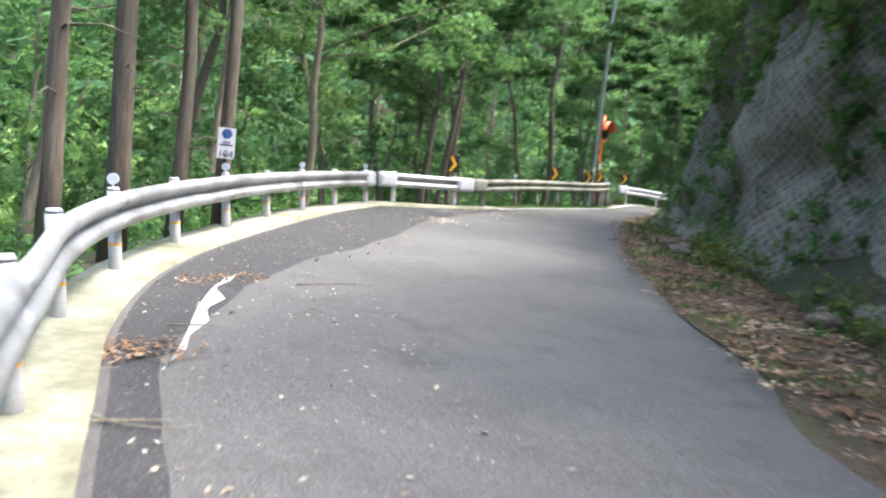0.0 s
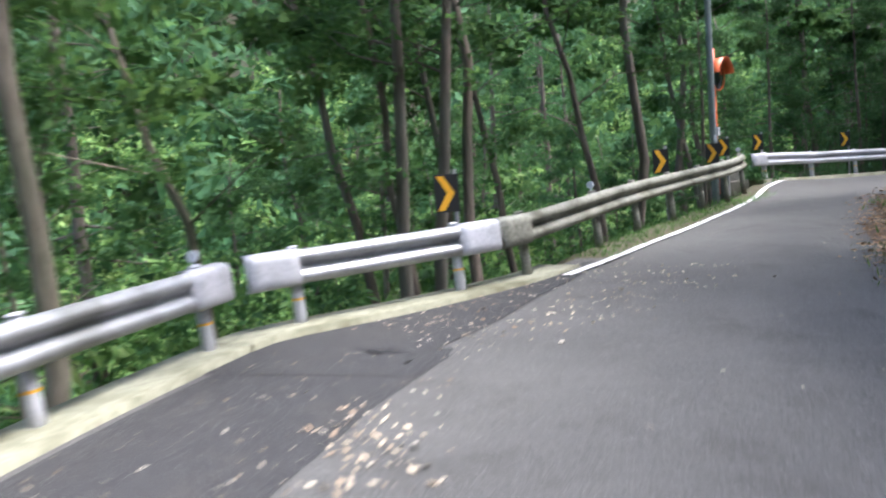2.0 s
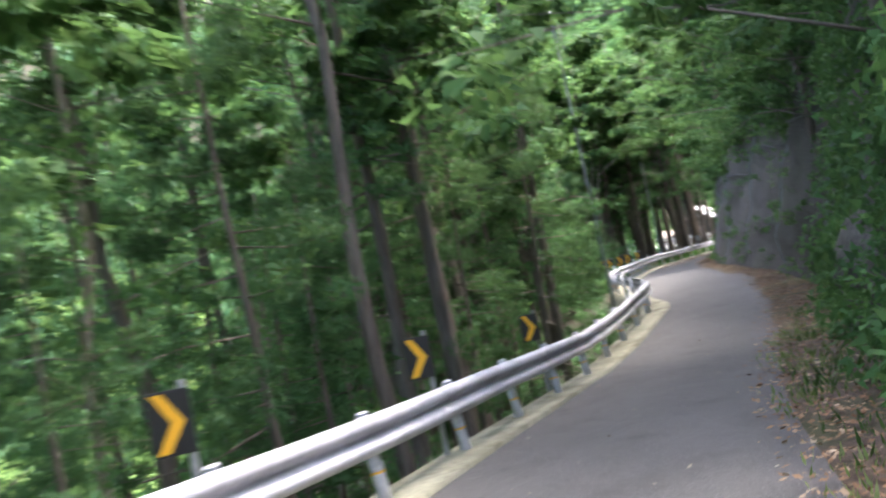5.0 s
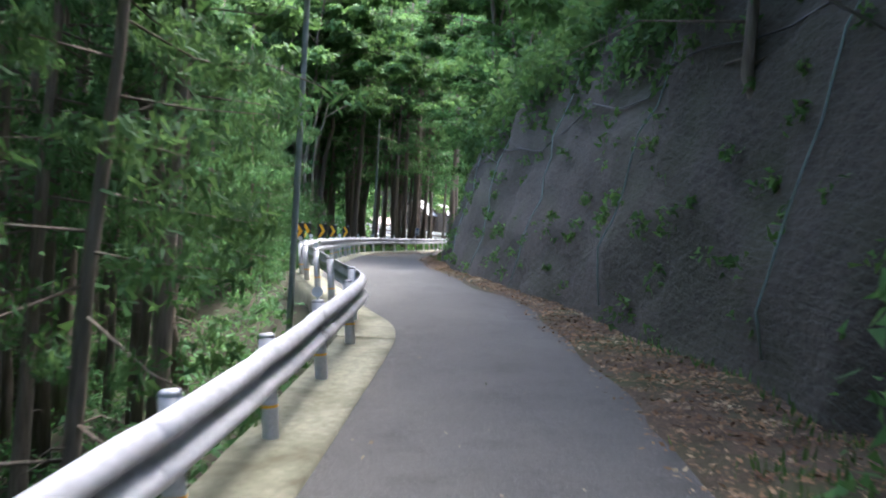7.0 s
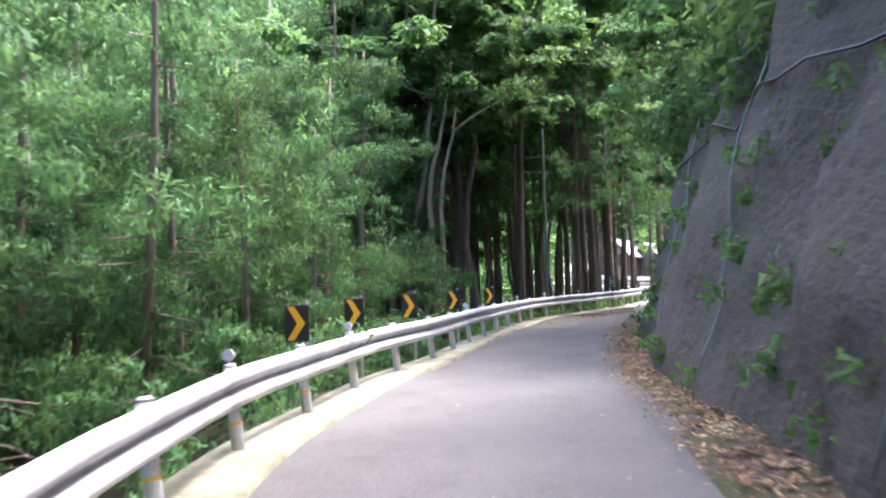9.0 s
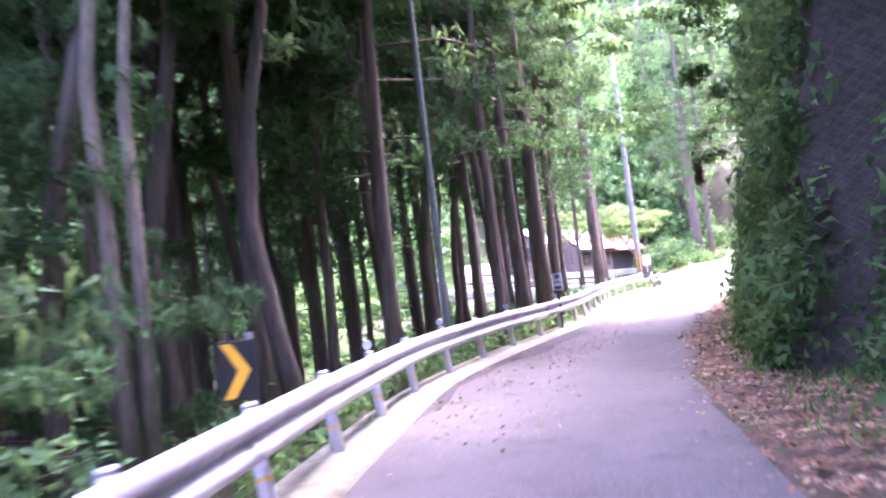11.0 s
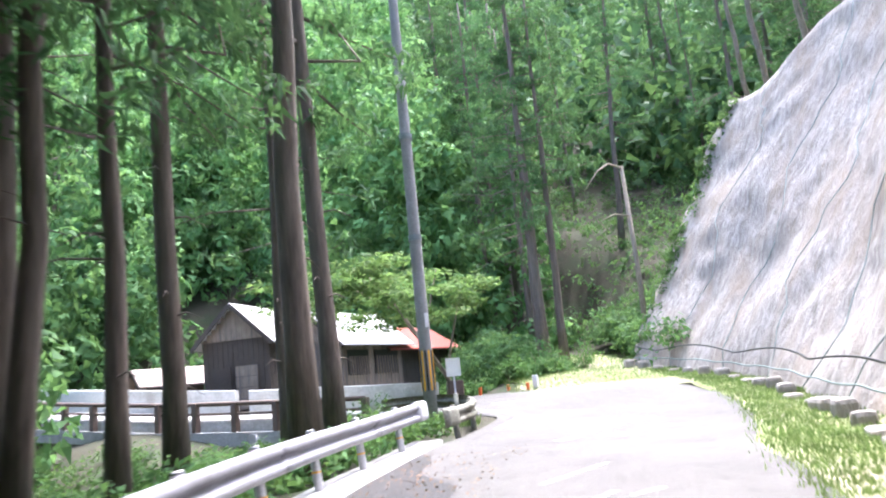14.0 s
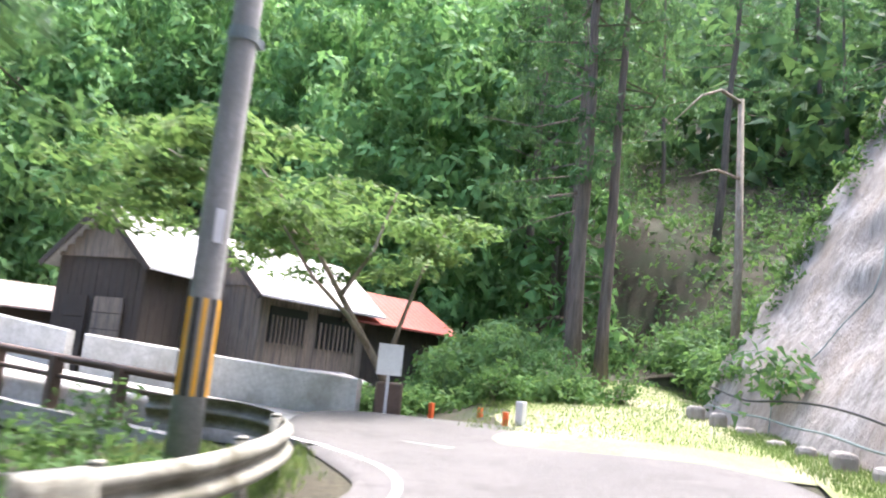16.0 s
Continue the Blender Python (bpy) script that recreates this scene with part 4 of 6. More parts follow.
def cedar_tree(seed, height, base_r, first, label, n=2600, size=0.2, spread=2.2, name="cedar_tree", group="plantation cedars"):
    r = np.random.default_rng(seed)
    t_ = thing(name, label, "tree", group=group)
    (V, F), arms, ends = limbs(r, height, base_r, first, 26, spread, -0.12, 0.15, 10)
    mesh_ob("trunk", V, F, BARK, t_)
    # bare dead stubs below the crown
    stubs = []
    for k in range(7):
        h = height * r.uniform(0.1, max(first, 0.2))
        a = r.random() * 6.28
        L = r.uniform(0.4, 1.3)
        stubs.append(tube_mesh([(0, 0, h), (math.cos(a) * L * 0.5, math.sin(a) * L * 0.5, h + 0.05), (math.cos(a) * L, math.sin(a) * L, h - 0.1)], [0.02, 0.014, 0.005], 4))
    V, F = join_meshes(arms + stubs)
    tagged(mesh_ob("branchwork", V, F, BARK, t_), "drooping branches and dead lower twigs", kind="stuff")
    C = np.array(ends)
    R = np.full((len(C), 3), 1.0) * r.uniform(0.3, 0.6, (len(C), 1)) * np.array([[1.0, 1.0, 0.6]])
    V, F = leaf_cloud(C, R, n, size, 0.4, 0.9, seed, 3.4, shell=0.4)
    cloud_ob("crown", V, F, CEDAR, t_)
    return t_


def shrub(seed, h, w, n, size, leaf, label, name="shrub"):
    r = np.random.default_rng(seed)
    t_ = thing(name, label, "shrub", group="undergrowth shrubs")
    stems, C = [], []
    for k in range(7):
        a, L = r.random() * 6.28, r.uniform(0.5, 1.0)
        e = np.array([math.cos(a) * w * L * 0.6, math.sin(a) * w * L * 0.6, h * r.uniform(0.5, 1.0)])
        stems.append(tube_mesh([(0, 0, -0.4), e * np.array([0.4, 0.4, 0.55]), e], [0.025, 0.018, 0.006], 5))
        C += [e, e * 0.75, e * 0.5]
    V, F = join_meshes(stems)
    mesh_ob("stem", V, F, PALE_BARK, t_)
    C = np.array(C) + r.normal(size=(len(C), 3)) * 0.15
    V, F = leaf_cloud(C, np.full((len(C), 3), 0.4 * w) * np.array([1, 1, 0.6]), int(n * 1.2), size, 0.7, 0.2, seed)
    cloud_ob("foliage", V, F, leaf, t_)
    return t_


broads = [broad_tree(11 + i, h, r0, f, m, l, int(n * 1.25), 0.105, sp, bk) for i, (h, r0, f, m, l, n, sp, bk) in enumerate([
    (11, 0.11, 0.35, LEAF, "slender broadleaf tree with a pale mottled trunk", 3000, 3.0, PALE_BARK),
    (9, 0.08, 0.3, SHRUB, "thin young broadleaf tree on the slope", 2600, 2.6, PALE_BARK),
    (13, 0.14, 0.4, LEAF, "tall leafy tree with a dark trunk", 3300, 3.6, BARK),
    (8, 0.07, 0.25, SHRUB, "light green young tree beside the road", 2600, 2.4, PALE_BARK),
    (12, 0.1, 0.3, LEAF, "leaning woodland tree with dense foliage", 3200, 3.2, BARK)])]
cedars = [cedar_tree(31 + i, h, r0, f, l, n, 0.088, sp) for i, (h, r0, f, l, n, sp) in enumerate([
    (19, 0.2, 0.36, "tall straight cedar with a dark brown trunk", 3000, 3.0),
    (17, 0.16, 0.3, "straight plantation cedar with dead lower twigs", 2900, 2.8),
    (21, 0.24, 0.4, "thick straight cedar with reddish-brown bark", 3000, 3.2)])]
low_cedars = [cedar_tree(41 + i, h, r0, f, l, int(n * 1.9), 0.056, sp, "young_cedar", "young roadside cedars") for i, (h, r0, f, l, n, sp) in enumerate([
    (12, 0.12, 0.06, "young cedar with drooping branches down to the ground", 4200, 2.6),
    (9, 0.1, 0.05, "dense dark green cedar with low drooping sprays", 3800, 2.3)])]
shrubs = [shrub(51 + i, h, w, n, s, m, l) for i, (h, w, n, s, m, l) in enumerate([
    (1.3, 1.1, 560, 0.09, SHRUB, "leafy green undergrowth shrub on the slope"),
    (0.9, 0.9, 480, 0.075, SHRUB, "low light green bush beside the road"),
    (1.8, 1.4, 700, 0.11, LEAF, "dark green bush among the trees"),
    (0.6, 0.8, 420, 0.065, SHRUB, "low leafy green weeds on the slope")])]
used = set()


def place(proto, x, y, scale=1.0, turn=None, sink=0.1, lean=(0, 0), z=None):
    z = ground_at(x, y) - sink if z is None else z
    m = Matrix.Translation((x, y, z)) @ Matrix.Rotation(lean[0], 4, "X") @ Matrix.Rotation(lean[1], 4, "Y") @ Matrix.Rotation(rng.random() * 6.28 if turn is None else turn, 4, "Z") @ Matrix.Scale(scale, 4)
    if proto.name not in used:
        used.add(proto.name)
        proto.matrix_world = m
        return proto
    o = copy_thing(proto, m)
    o.matrix_basis = m
    return o


def scatter(protos, n, box_, rule, gap, smin, smax, lean=0.06, sink=0.15, taken=None):
    """Trees at random plan points that suit a rule, no closer than gap to one another."""
    pts = np.c_[rng.uniform(box_[0], box_[1], n * 30), rng.uniform(box_[2], box_[3], n * 30)]
    dc, s = line_dist(pts, mid_c)
    s = s - S0
    dl = np.where(dc > 0, line_dist(pts, left_c)[0], -1)
    dr = np.where(dc < 0, -line_dist(pts, right_c)[0], -1)
    ok = rule(pts, dl, dr, s)
    taken = [] if taken is None else taken
    out = 0
    for p, k in zip(pts, ok):
        if out >= n:
            break
        if not k or any((p[0] - q[0]) ** 2 + (p[1] - q[1]) ** 2 < gap * gap for q in taken):
            continue
        taken.append(p)
        out += 1
        place(protos[int(rng.integers(len(protos)))], p[0], p[1], rng.uniform(smin, smax), None, sink, (rng.normal() * lean, rng.normal() * lean))
    return taken


# trunks that stand clear beside the road
taken = []
for proto, x, y, sc, ln in [(cedars[1], -3.75, 13.5, 0.8, (0, 0)), (cedars[1], -4.05, 12.1, 0.75, (0, 0)), (cedars[0], -4.45, 10.9, 0.8, (0, 0)), (cedars[1], -4.4, 9.0, 0.8, (0, 0)), (broads[0], -5.0, 17.7, 1.1, (0, 0)), (broads[0], -3.6, 19.5, 1.1, (0, 0)),
                            (broads[1], -3.2, 23.6, 1.2, (0, -0.25)), (broads[2], -0.5, 24.9, 0.9, (0, -0.03)), (broads[2], -0.1, 25.3, 0.85, (0, 0.04)), (broads[4], -0.9, 25.6, 0.9, (0, -0.1)), (broads[4], 2.6, 30.5, 1.0, (0, -0.1)), (broads[2], 6.8, 40.5, 0.95, (0, -0.12)), (broads[0], 11.5, 44, 1.0, (0, 0)),
                            (cedars[2], 75.72, 84.63, 1.15, (0, 0)), (cedars[0], 77.9, 85.8, 1.15, (0, -0.02)), (cedars[0], 73.4, 85.2, 1.0, (0, 0)), (cedars[1], 78.12, 87.33, 0.9, (0, 0)), (cedars[2], 70.0, 84.0, 1.0, (0, 0)), (cedars[1], 71.2, 83.6, 0.95, (0, 0)), (cedars[2], 73.0, 90.2, 1.1, (0, 0)), (cedars[1], 68.9, 83.2, 1.0, (0, 0)), (cedars[2], 62.1, 77.8, 1.0, (0, 0)), (cedars[2], 66.2, 80.8, 1.0, (0, 0)), (cedars[0], 67.5, 81.2, 0.95, (0, 0)), (cedars[1], 64.5, 79.6, 0.95, (0, 0)), (cedars[0], 66.9, 82.7, 1.0, (0, 0)), (cedars[1], 65.3, 81.4, 1.0, (0, 0)), (cedars[2], 68.1, 84.3, 1.0, (0, 0)), (cedars[1], 69.6, 84.4, 0.9, (0, 0)), (cedars[0], 60.0, 77.0, 0.9, (0, 0)), (cedars[1], 59.2, 78.0, 1.0, (0, 0)), (cedars[2], 98.2, 90.4, 1.0, (0, 0)), (cedars[0], 98.9, 89.8, 1.0, (0, 0)), (cedars[1], 99.5, 91.2, 1.0, (0, 0))]:
    place(proto, x, y, sc, None, 0.15, ln)
    taken.append((x, y))

house_clear = lambda P: (np.hypot(P[:, 0] - 91, P[:, 1] - 96) > 11) & ~((P[:, 0] > 78) & (P[:, 0] < 93) & (P[:, 1] > 80) & (P[:, 1] < 108))
taken = scatter(broads, 66, (-32, 45, -12, 85), lambda P, dl, dr, s: (dl > 1.3 + 7.0 * (s > 44)) & (dl < 26) & (s < 62), 2.0, 0.75, 1.2, 0.09, 0.15, taken)
taken = scatter(cedars, 16, (-32, 45, -12, 85), lambda P, dl, dr, s: (dl > 5) & (dl < 26) & (s < 50), 2.0, 0.8, 1.1, 0.02, 0.15, taken)
taken = scatter(cedars, 46, (10, 45, 36, 76), lambda P, dl, dr, s: (dl > 2.6) & (dl < 12) & (s > 50) & (s < 69), 0.75, 0.55, 0.8, 0.02, 0.15, taken)
taken = scatter(low_cedars, 56, (24, 66, 48, 92), lambda P, dl, dr, s: (dl > 3.0) & (dl < 9) & (s > 68) & (s < 88), 1.35, 0.8, 1.1, 0.03, 0.15, taken)
taken = scatter(low_cedars, 20, (2, 34, 32, 60), lambda P, dl, dr, s: (dl > 2.2) & (dl < 7) & (s > 36) & (s < 57), 1.3, 0.55, 0.85, 0.03, 0.15, taken)
taken = scatter(low_cedars, 18, (34, 60, 56, 82), lambda P, dl, dr, s: (dl > 1.8) & (dl < 3.6) & (s > 64) & (s < 80), 1.0, 0.45, 0.65, 0.03, 0.15, taken)
taken = scatter(cedars, 84, (20, 84, 50, 110), lambda P, dl, dr, s: (dl > 1.2 + 3.4 * (s < 90) + 4.5 * ((s > 70) & (s < 87))) & (dl < 17) & (s > 44) & (s < 108) & (P[:, 0] < 72.5) & house_clear(P), 1.25, 0.75, 1.05, 0.015, 0.15, taken)
taken = scatter(broads, 16, (20, 75, 50, 95), lambda P, dl, dr, s: (dl > 4.0) & (dl < 12) & (s > 68) & (s < 84), 1.6, 0.6, 0.9, 0.06, 0.15, taken)
# right bank, above the faces: trees that reach over the road
canopy = [broad_tree(71 + i, 9.5, 0.12, 0.3, LEAF, "tree leaning out from the bank with foliage over the road", 5200, 0.12, 4.6, BARK) for i in range(2)]
taken = scatter(canopy, 62, (-2, 78, -12, 80), lambda P, dl, dr, s: (dr > 2.7) & (dr < 4.6) & (s > -10) & (s < 101), 1.6, 0.8, 1.15, 0.1, 0.2, taken)
taken = scatter(canopy, 14, (16, 45, 38, 64), lambda P, dl, dr, s: (dr > 2.4) & (dr < 4.2) & (s > 46) & (s < 66), 1.3, 0.8, 1.1, 0.1, 0.2, taken)
taken = scatter(canopy, 12, (58, 78, 62, 80), lambda P, dl, dr, s: (dr > 2.2) & (dr < 4.4) & (s > 88) & (s < 103), 1.3, 0.8, 1.1, 0.1, 0.2, taken)
taken = scatter(broads, 24, (0, 78, -10, 80), lambda P, dl, dr, s: (dr > 3.6) & (dr < 14) & (s > -8) & (s < 98), 2.2, 0.7, 1.1, 0.12, 0.2, taken)
taken = scatter(cedars, 60, (62, 135, 50, 115), lambda P, dl, dr, s: (dr > 14.5) & (dr < 32) & (s > 98), 1.9, 0.8, 1.1, 0.02, 0.2, taken)
taken = scatter(cedars, 44, (94, 122, 78, 112), lambda P, dl, dr, s: (((P[:, 0] - 96) * 0.72 + (P[:, 1] - 90) * 0.69) > 4) & ((P[:, 0] - 100) * 0.69 - (P[:, 1] - 92) * 0.72 > 1.5) & house_clear(P) & (dr < 3), 1.7, 0.75, 1.1, 0.02, 0.2, taken)
# tall trees whose crowns close over the road
roof = [broad_tree(81 + i, 15, 0.15, 0.5, LEAF, "tall tree with a wide crown closing over the road", 6500, 0.19, 8.5, BARK) for i in range(2)]
scatter(roof, 16, (-4, 78, -14, 80), lambda P, dl, dr, s: (dr > 3.0) & (dr < 6.5) & (s > 40) & (s < 94), 2.6, 0.85, 1.15, 0.05, 0.2, None)
scatter(roof, 20, (-16, 60, -14, 82), lambda P, dl, dr, s: (dl > 2.2) & (dl < 6.5) & (s > 14) & (s < 68), 2.4, 0.85, 1.1, 0.05, 0.2, None)
scatter(roof, 24, (44, 78, 56, 96), lambda P, dl, dr, s: (dl > 2.0) & (dl < 8.5) & (s > 86) & (s < 113), 1.7, 0.95, 1.2, 0.04, 0.2, None)
scatter(roof, 8, (14, 50, 30, 66), lambda P, dl, dr, s: (dr > 2.6) & (dr < 5.5) & (s > 48) & (s < 68), 2.2, 0.9, 1.15, 0.05, 0.2, None)
scatter(roof, 18, (46, 80, 54, 80), lambda P, dl, dr, s: (dr > 2.3) & (dr < 5.0) & (s > 84) & (s < 106), 1.3, 0.95, 1.3, 0.05, 0.2, None)
# undergrowth
scatter(shrubs, 90, (-25, 60, -8, 90), lambda P, dl, dr, s: (dl > 1.7 + 1.5 * (s > 20) + 4.0 * ((s > 44) & (s < 68))) & (dl < 11) & (s < 44), 1.0, 0.7, 1.4, 0.1, 0.05)
scatter(shrubs[:3], 70, (0, 75, -8, 80), lambda P, dl, dr, s: (dr > 3.2) & (dr < 7.5) & (s > -6) & (s < 98), 0.9, 0.6, 1.3, 0.1, 0.05)
scatter([shrubs[1], shrubs[3]], 34, (66, 90, 76, 96), lambda P, dl, dr, s: (dl > 1.0) & (dl < 8) & (s > 92) & (P[:, 0] < 82.5) & (P[:, 1] < 88.5), 0.8, 0.5, 0.9, 0.1, 0.05)
scatter([shrubs[0], shrubs[1], shrubs[2]], 60, (89, 108, 82, 104), lambda P, dl, dr, s: (((P[:, 0] - 92) * 0.72 + (P[:, 1] - 87.5) * 0.69) > 1.8) & (((P[:, 0] - 93) * 0.69 - (P[:, 1] - 87) * 0.72) < 1.2) & (((P[:, 0] - 93) * 0.69 - (P[:, 1] - 87) * 0.72) > -9) & (np.hypot(P[:, 0] - 92, P[:, 1] - 98) > 5.5), 0.9, 0.5, 1.0, 0.1, 0.05)


# foliage that nobody could count
def ground_cloud(name, n_pts, box_, rule, h0, h1, rad, n, size, material, label, seed, flat=0.6):
    r = np.random.default_rng(seed)
    P = np.c_[r.uniform(box_[0], box_[1], n_pts * 12), r.uniform(box_[2], box_[3], n_pts * 12)]
    dc, s = line_dist(P, mid_c)
    dl = np.where(dc > 0, line_dist(P, left_c)[0], -1)
    dr = np.where(dc < 0, -line_dist(P, right_c)[0], -1)
    P = P[rule(P, dl, dr, s - S0)][:n_pts]
    z = np.array([ground_at(x, y) for x, y in P])
    C = np.c_[P, z + r.uniform(h0, h1, len(P))]
    R = r.uniform(0.6, 1.3, (len(P), 1)) * np.array([[rad, rad, rad * 0.55]])
    V, F = leaf_cloud(C, R, n, size, flat, 0.2, seed)
    return tagged(cloud_ob(name, V, F, material), label, "foliage", kind="stuff")


ground_cloud("undergrowth", 2600, (-20, 62, -10, 92), lambda P, dl, dr, s: (dl > 0.8 + 1.6 * (s > 20) + 4.5 * (s > 42)) & (dl < 9) & (s < 90), 0.0, 0.5, 0.5, 60000, 0.085, LEAF, "low green undergrowth on the valley slope", 201)
ground_cloud("valley_foliage", 2300, (-60, 66, -30, 125), lambda P, dl, dr, s: (dl > 9) & (dl < 44) & (s < 92), 0.3, 7.5, 1.5, 150000, 0.26, BRIGHT, "bright sunlit foliage in the valley behind the trees", 202)
ground_cloud("valley_foliage", 700, (-30, 60, -20, 90), lambda P, dl, dr, s: (dl > 3.5) & (dl < 14) & (s < 66), 1.5, 7.0, 1.0, 24000, 0.13, LEAF, "green foliage between the slope trees", 203)


def bank_cloud(name, grid, lo, hi, n_pts, rad, n, size, material, label, seed, out=0.1, power=1.0, span=(0, 1)):
    """Leaves growing on a face between two heights of it."""
    r = np.random.default_rng(seed)
    rows_n = grid.shape[1] - 3
    i = (r.uniform(span[0], span[1], n_pts) * (grid.shape[0] - 1)).astype(int)
    j = np.clip((lo + (hi - lo) * r.random(n_pts) ** power) * rows_n, 0, grid.shape[1] - 1).astype(int)
    C = grid[i, j] + r.normal(size=(n_pts, 3)) * 0.12
    R = r.uniform(0.5, 1.3, (n_pts, 1)) * np.array([[rad, rad, rad * 0.9]])
    V, F = leaf_cloud(C, R, n, size, 0.5, 0.5, seed)
    return tagged(cloud_ob(name, V, F, material), label, "foliage", kind="stuff")


bank_cloud("hanging_foliage", grid_rock, 0.6, 1.1, 260, 0.55, 20000, 0.11, BRIGHT, "yellow-green foliage hanging over the rock face", 301, power=0.6)
bank_cloud("hanging_foliage", grid_rock + np.array([-1.0, 0.2, 0.2]), 0.8, 1.1, 110, 0.55, 11000, 0.12, BRIGHT, "bright yellow-green leaves overhanging the road", 316, span=(0.55, 0.92), power=0.7)
bank_cloud("moss", grid_rock, 0.0, 0.14, 420, 0.16, 9000, 0.05, SHRUB, "moss and small ferns at the foot of the rock face", 302)
bank_cloud("climbing_plants", grid_rock, 0.1, 0.8, 110, 0.25, 4500, 0.08, SHRUB, "climbing plants at the end of the rock face", 303, span=(0.72, 1.0))
bank_cloud("bank_foliage", grid_bank, 0.0, 1.2, 900, 0.55, 52000, 0.1, LEAF, "leafy plants covering the road bank", 304)
bank_cloud("hanging_foliage", grid_cut, 0.75, 1.15, 340, 0.8, 16000, 0.13, LEAF, "dark foliage hanging over the netted cut", 305, power=0.5)
bank_cloud("climbing_plants", grid_cut, 0.05, 0.85, 200, 0.22, 4000, 0.08, SHRUB, "sparse plants growing through the net", 306)
bank_cloud("bank_foliage", grid_over, 0.0, 1.2, 640, 0.55, 38000, 0.1, LEAF, "ferns and shrubs covering the bank", 307)
bank_cloud("hanging_foliage", grid_bend, 0.72, 1.15, 240, 0.7, 11000, 0.13, LEAF, "foliage hanging over the dark netted face", 308, power=0.6)
bank_cloud("climbing_plants", grid_bend, 0.0, 0.7, 120, 0.3, 4000, 0.08, SHRUB, "climbing plants on the dark netted face", 309, span=(0, 0.55))
bank_cloud("bank_foliage", grid_bend, 0.0, 1.2, 620, 0.45, 40000, 0.1, LEAF, "dark leafy plants covering the end of the netted face", 311, span=(0.02, 0.62))
bank_cloud("ferns", grid_bend, 0.0, 0.2, 220, 0.35, 12000, 0.09, SHRUB, "green ferns at the foot of the bank", 312, span=(0.03, 0.6))
bank_cloud("slope_edge_plants", grid_slope, 0.0, 1.1, 150, 0.3, 4000, 0.09, SHRUB, "green plants along the edge of the netted slope", 310, span=(0.965, 1.0))
bank_cloud("hanging_foliage", grid_bend, 0.5, 1.1, 90, 0.45, 7000, 0.12, BRIGHT, "bright green foliage hanging over the end of the dark face", 313, span=(0.93, 1.0), power=0.6)

# far woods on the mountain: many crowns of leaf clumps
fr = np.random.default_rng(99)


def woods(name, pts, hmin, hmax, w0, n, size, material, label, seed, tiers=8):
    """Pointed cedar crowns: tiers of tufts, narrower towards the top."""
    C, R = [], []
    for x, y in pts:
        z, h = ground_at(x, y), fr.uniform(hmin, hmax)
        w_ = w0 * fr.uniform(0.8, 1.2)
        for k in range(tiers):
            f = (k + 0.5) / tiers
            w = w_ * (1.05 - f) ** 0.8
            q = max(1, int(round(4.6 * w / w0)))
            a0 = fr.random() * 6.28
            for j in range(q):
                a = a0 + 6.28 * j / q + fr.normal() * 0.2
                d = w * fr.uniform(0.55, 0.85)
                t = w0 * fr.uniform(0.24, 0.36)
                C.append((x + math.cos(a) * d, y + math.sin(a) * d, z + h * (f + fr.normal() * 0.02)))
                R.append((t, t, t * 1.05))
    V, F = leaf_cloud(C, R, n, size, 0.5, 0.35, seed, 1.5, shell=0.85)
    return tagged(cloud_ob(name, V, F, material), label, "woods", kind="stuff")


pts = np.c_[fr.uniform(84, 190, 9000), fr.uniform(84, 190, 9000)]
kk = (pts[:, 0] - 96) * 0.72 + (pts[:, 1] - 90) * 0.69
side = (pts[:, 0] - 100) * 0.69 - (pts[:, 1] - 92) * 0.72
near = pts[(kk > 10) & (kk < 60) & (side < 4) & (side > -48) & (np.hypot(pts[:, 0] - 93, pts[:, 1] - 98) > 8)][:210]
woods("far_woods", near, 11, 18, 3.0, 340000, 0.34, BRIGHT_CEDAR, "dense light green young cedars on the mountain side", 5)
pts = np.c_[fr.uniform(-110, 210, 20000), fr.uniform(-60, 240, 20000)]
dc = line_dist(pts, mid_c)[0]
dl = line_dist(pts, left_c)[0]
dr = -line_dist(pts, right_c)[0]
kk = (pts[:, 0] - 96) * 0.72 + (pts[:, 1] - 90) * 0.69
keep = (((dc > 0) & (dl > 24) & (dl < 85) & (pts[:, 0] < 84)) | ((dc < 0) & (dr > 24) & (dr < 60) & (pts[:, 0] > 60)) | ((kk > 55) & (kk < 110))) & (np.hypot(pts[:, 0] - 92, pts[:, 1] - 96) > 20)
woods("far_woods", pts[keep][:2200], 8, 13, 3.4, 240000, 0.8, CEDAR, "dense green forest covering the far mountain side", 6)

pts = np.c_[fr.uniform(-260, 220, 20000), fr.uniform(-60, 300, 20000)]
keep = (line_dist(pts, mid_c)[0] > 0) & (line_dist(pts, left_c)[0] > 84) & (line_dist(pts, left_c)[0] < 190)
woods("far_woods", pts[keep][:900], 9, 14, 5.0, 80000, 1.3, CEDAR, "hazy green forest high on the opposite mountain", 7)

ground_cloud("forest_floor_plants", 900, (84, 130, 70, 112), lambda P, dl, dr, s: (((P[:, 0] - 96) * 0.72 + (P[:, 1] - 90) * 0.69) > 3) & (((P[:, 0] - 100) * 0.69 - (P[:, 1] - 92) * 0.72) > -6) & ((dr < 0) | (dr > 9)), 0.1, 1.0, 1.0, 24000, 0.16, LEAF, "green plants on the steep forest floor", 204)
ground_cloud("forest_floor_plants", 900, (60, 135, 40, 112), lambda P, dl, dr, s: (dr > 9) & (dr < 34) & (s > 96), 0.1, 1.2, 1.0, 20000, 0.2, LEAF, "dark green plants on the hill above the slope", 205)

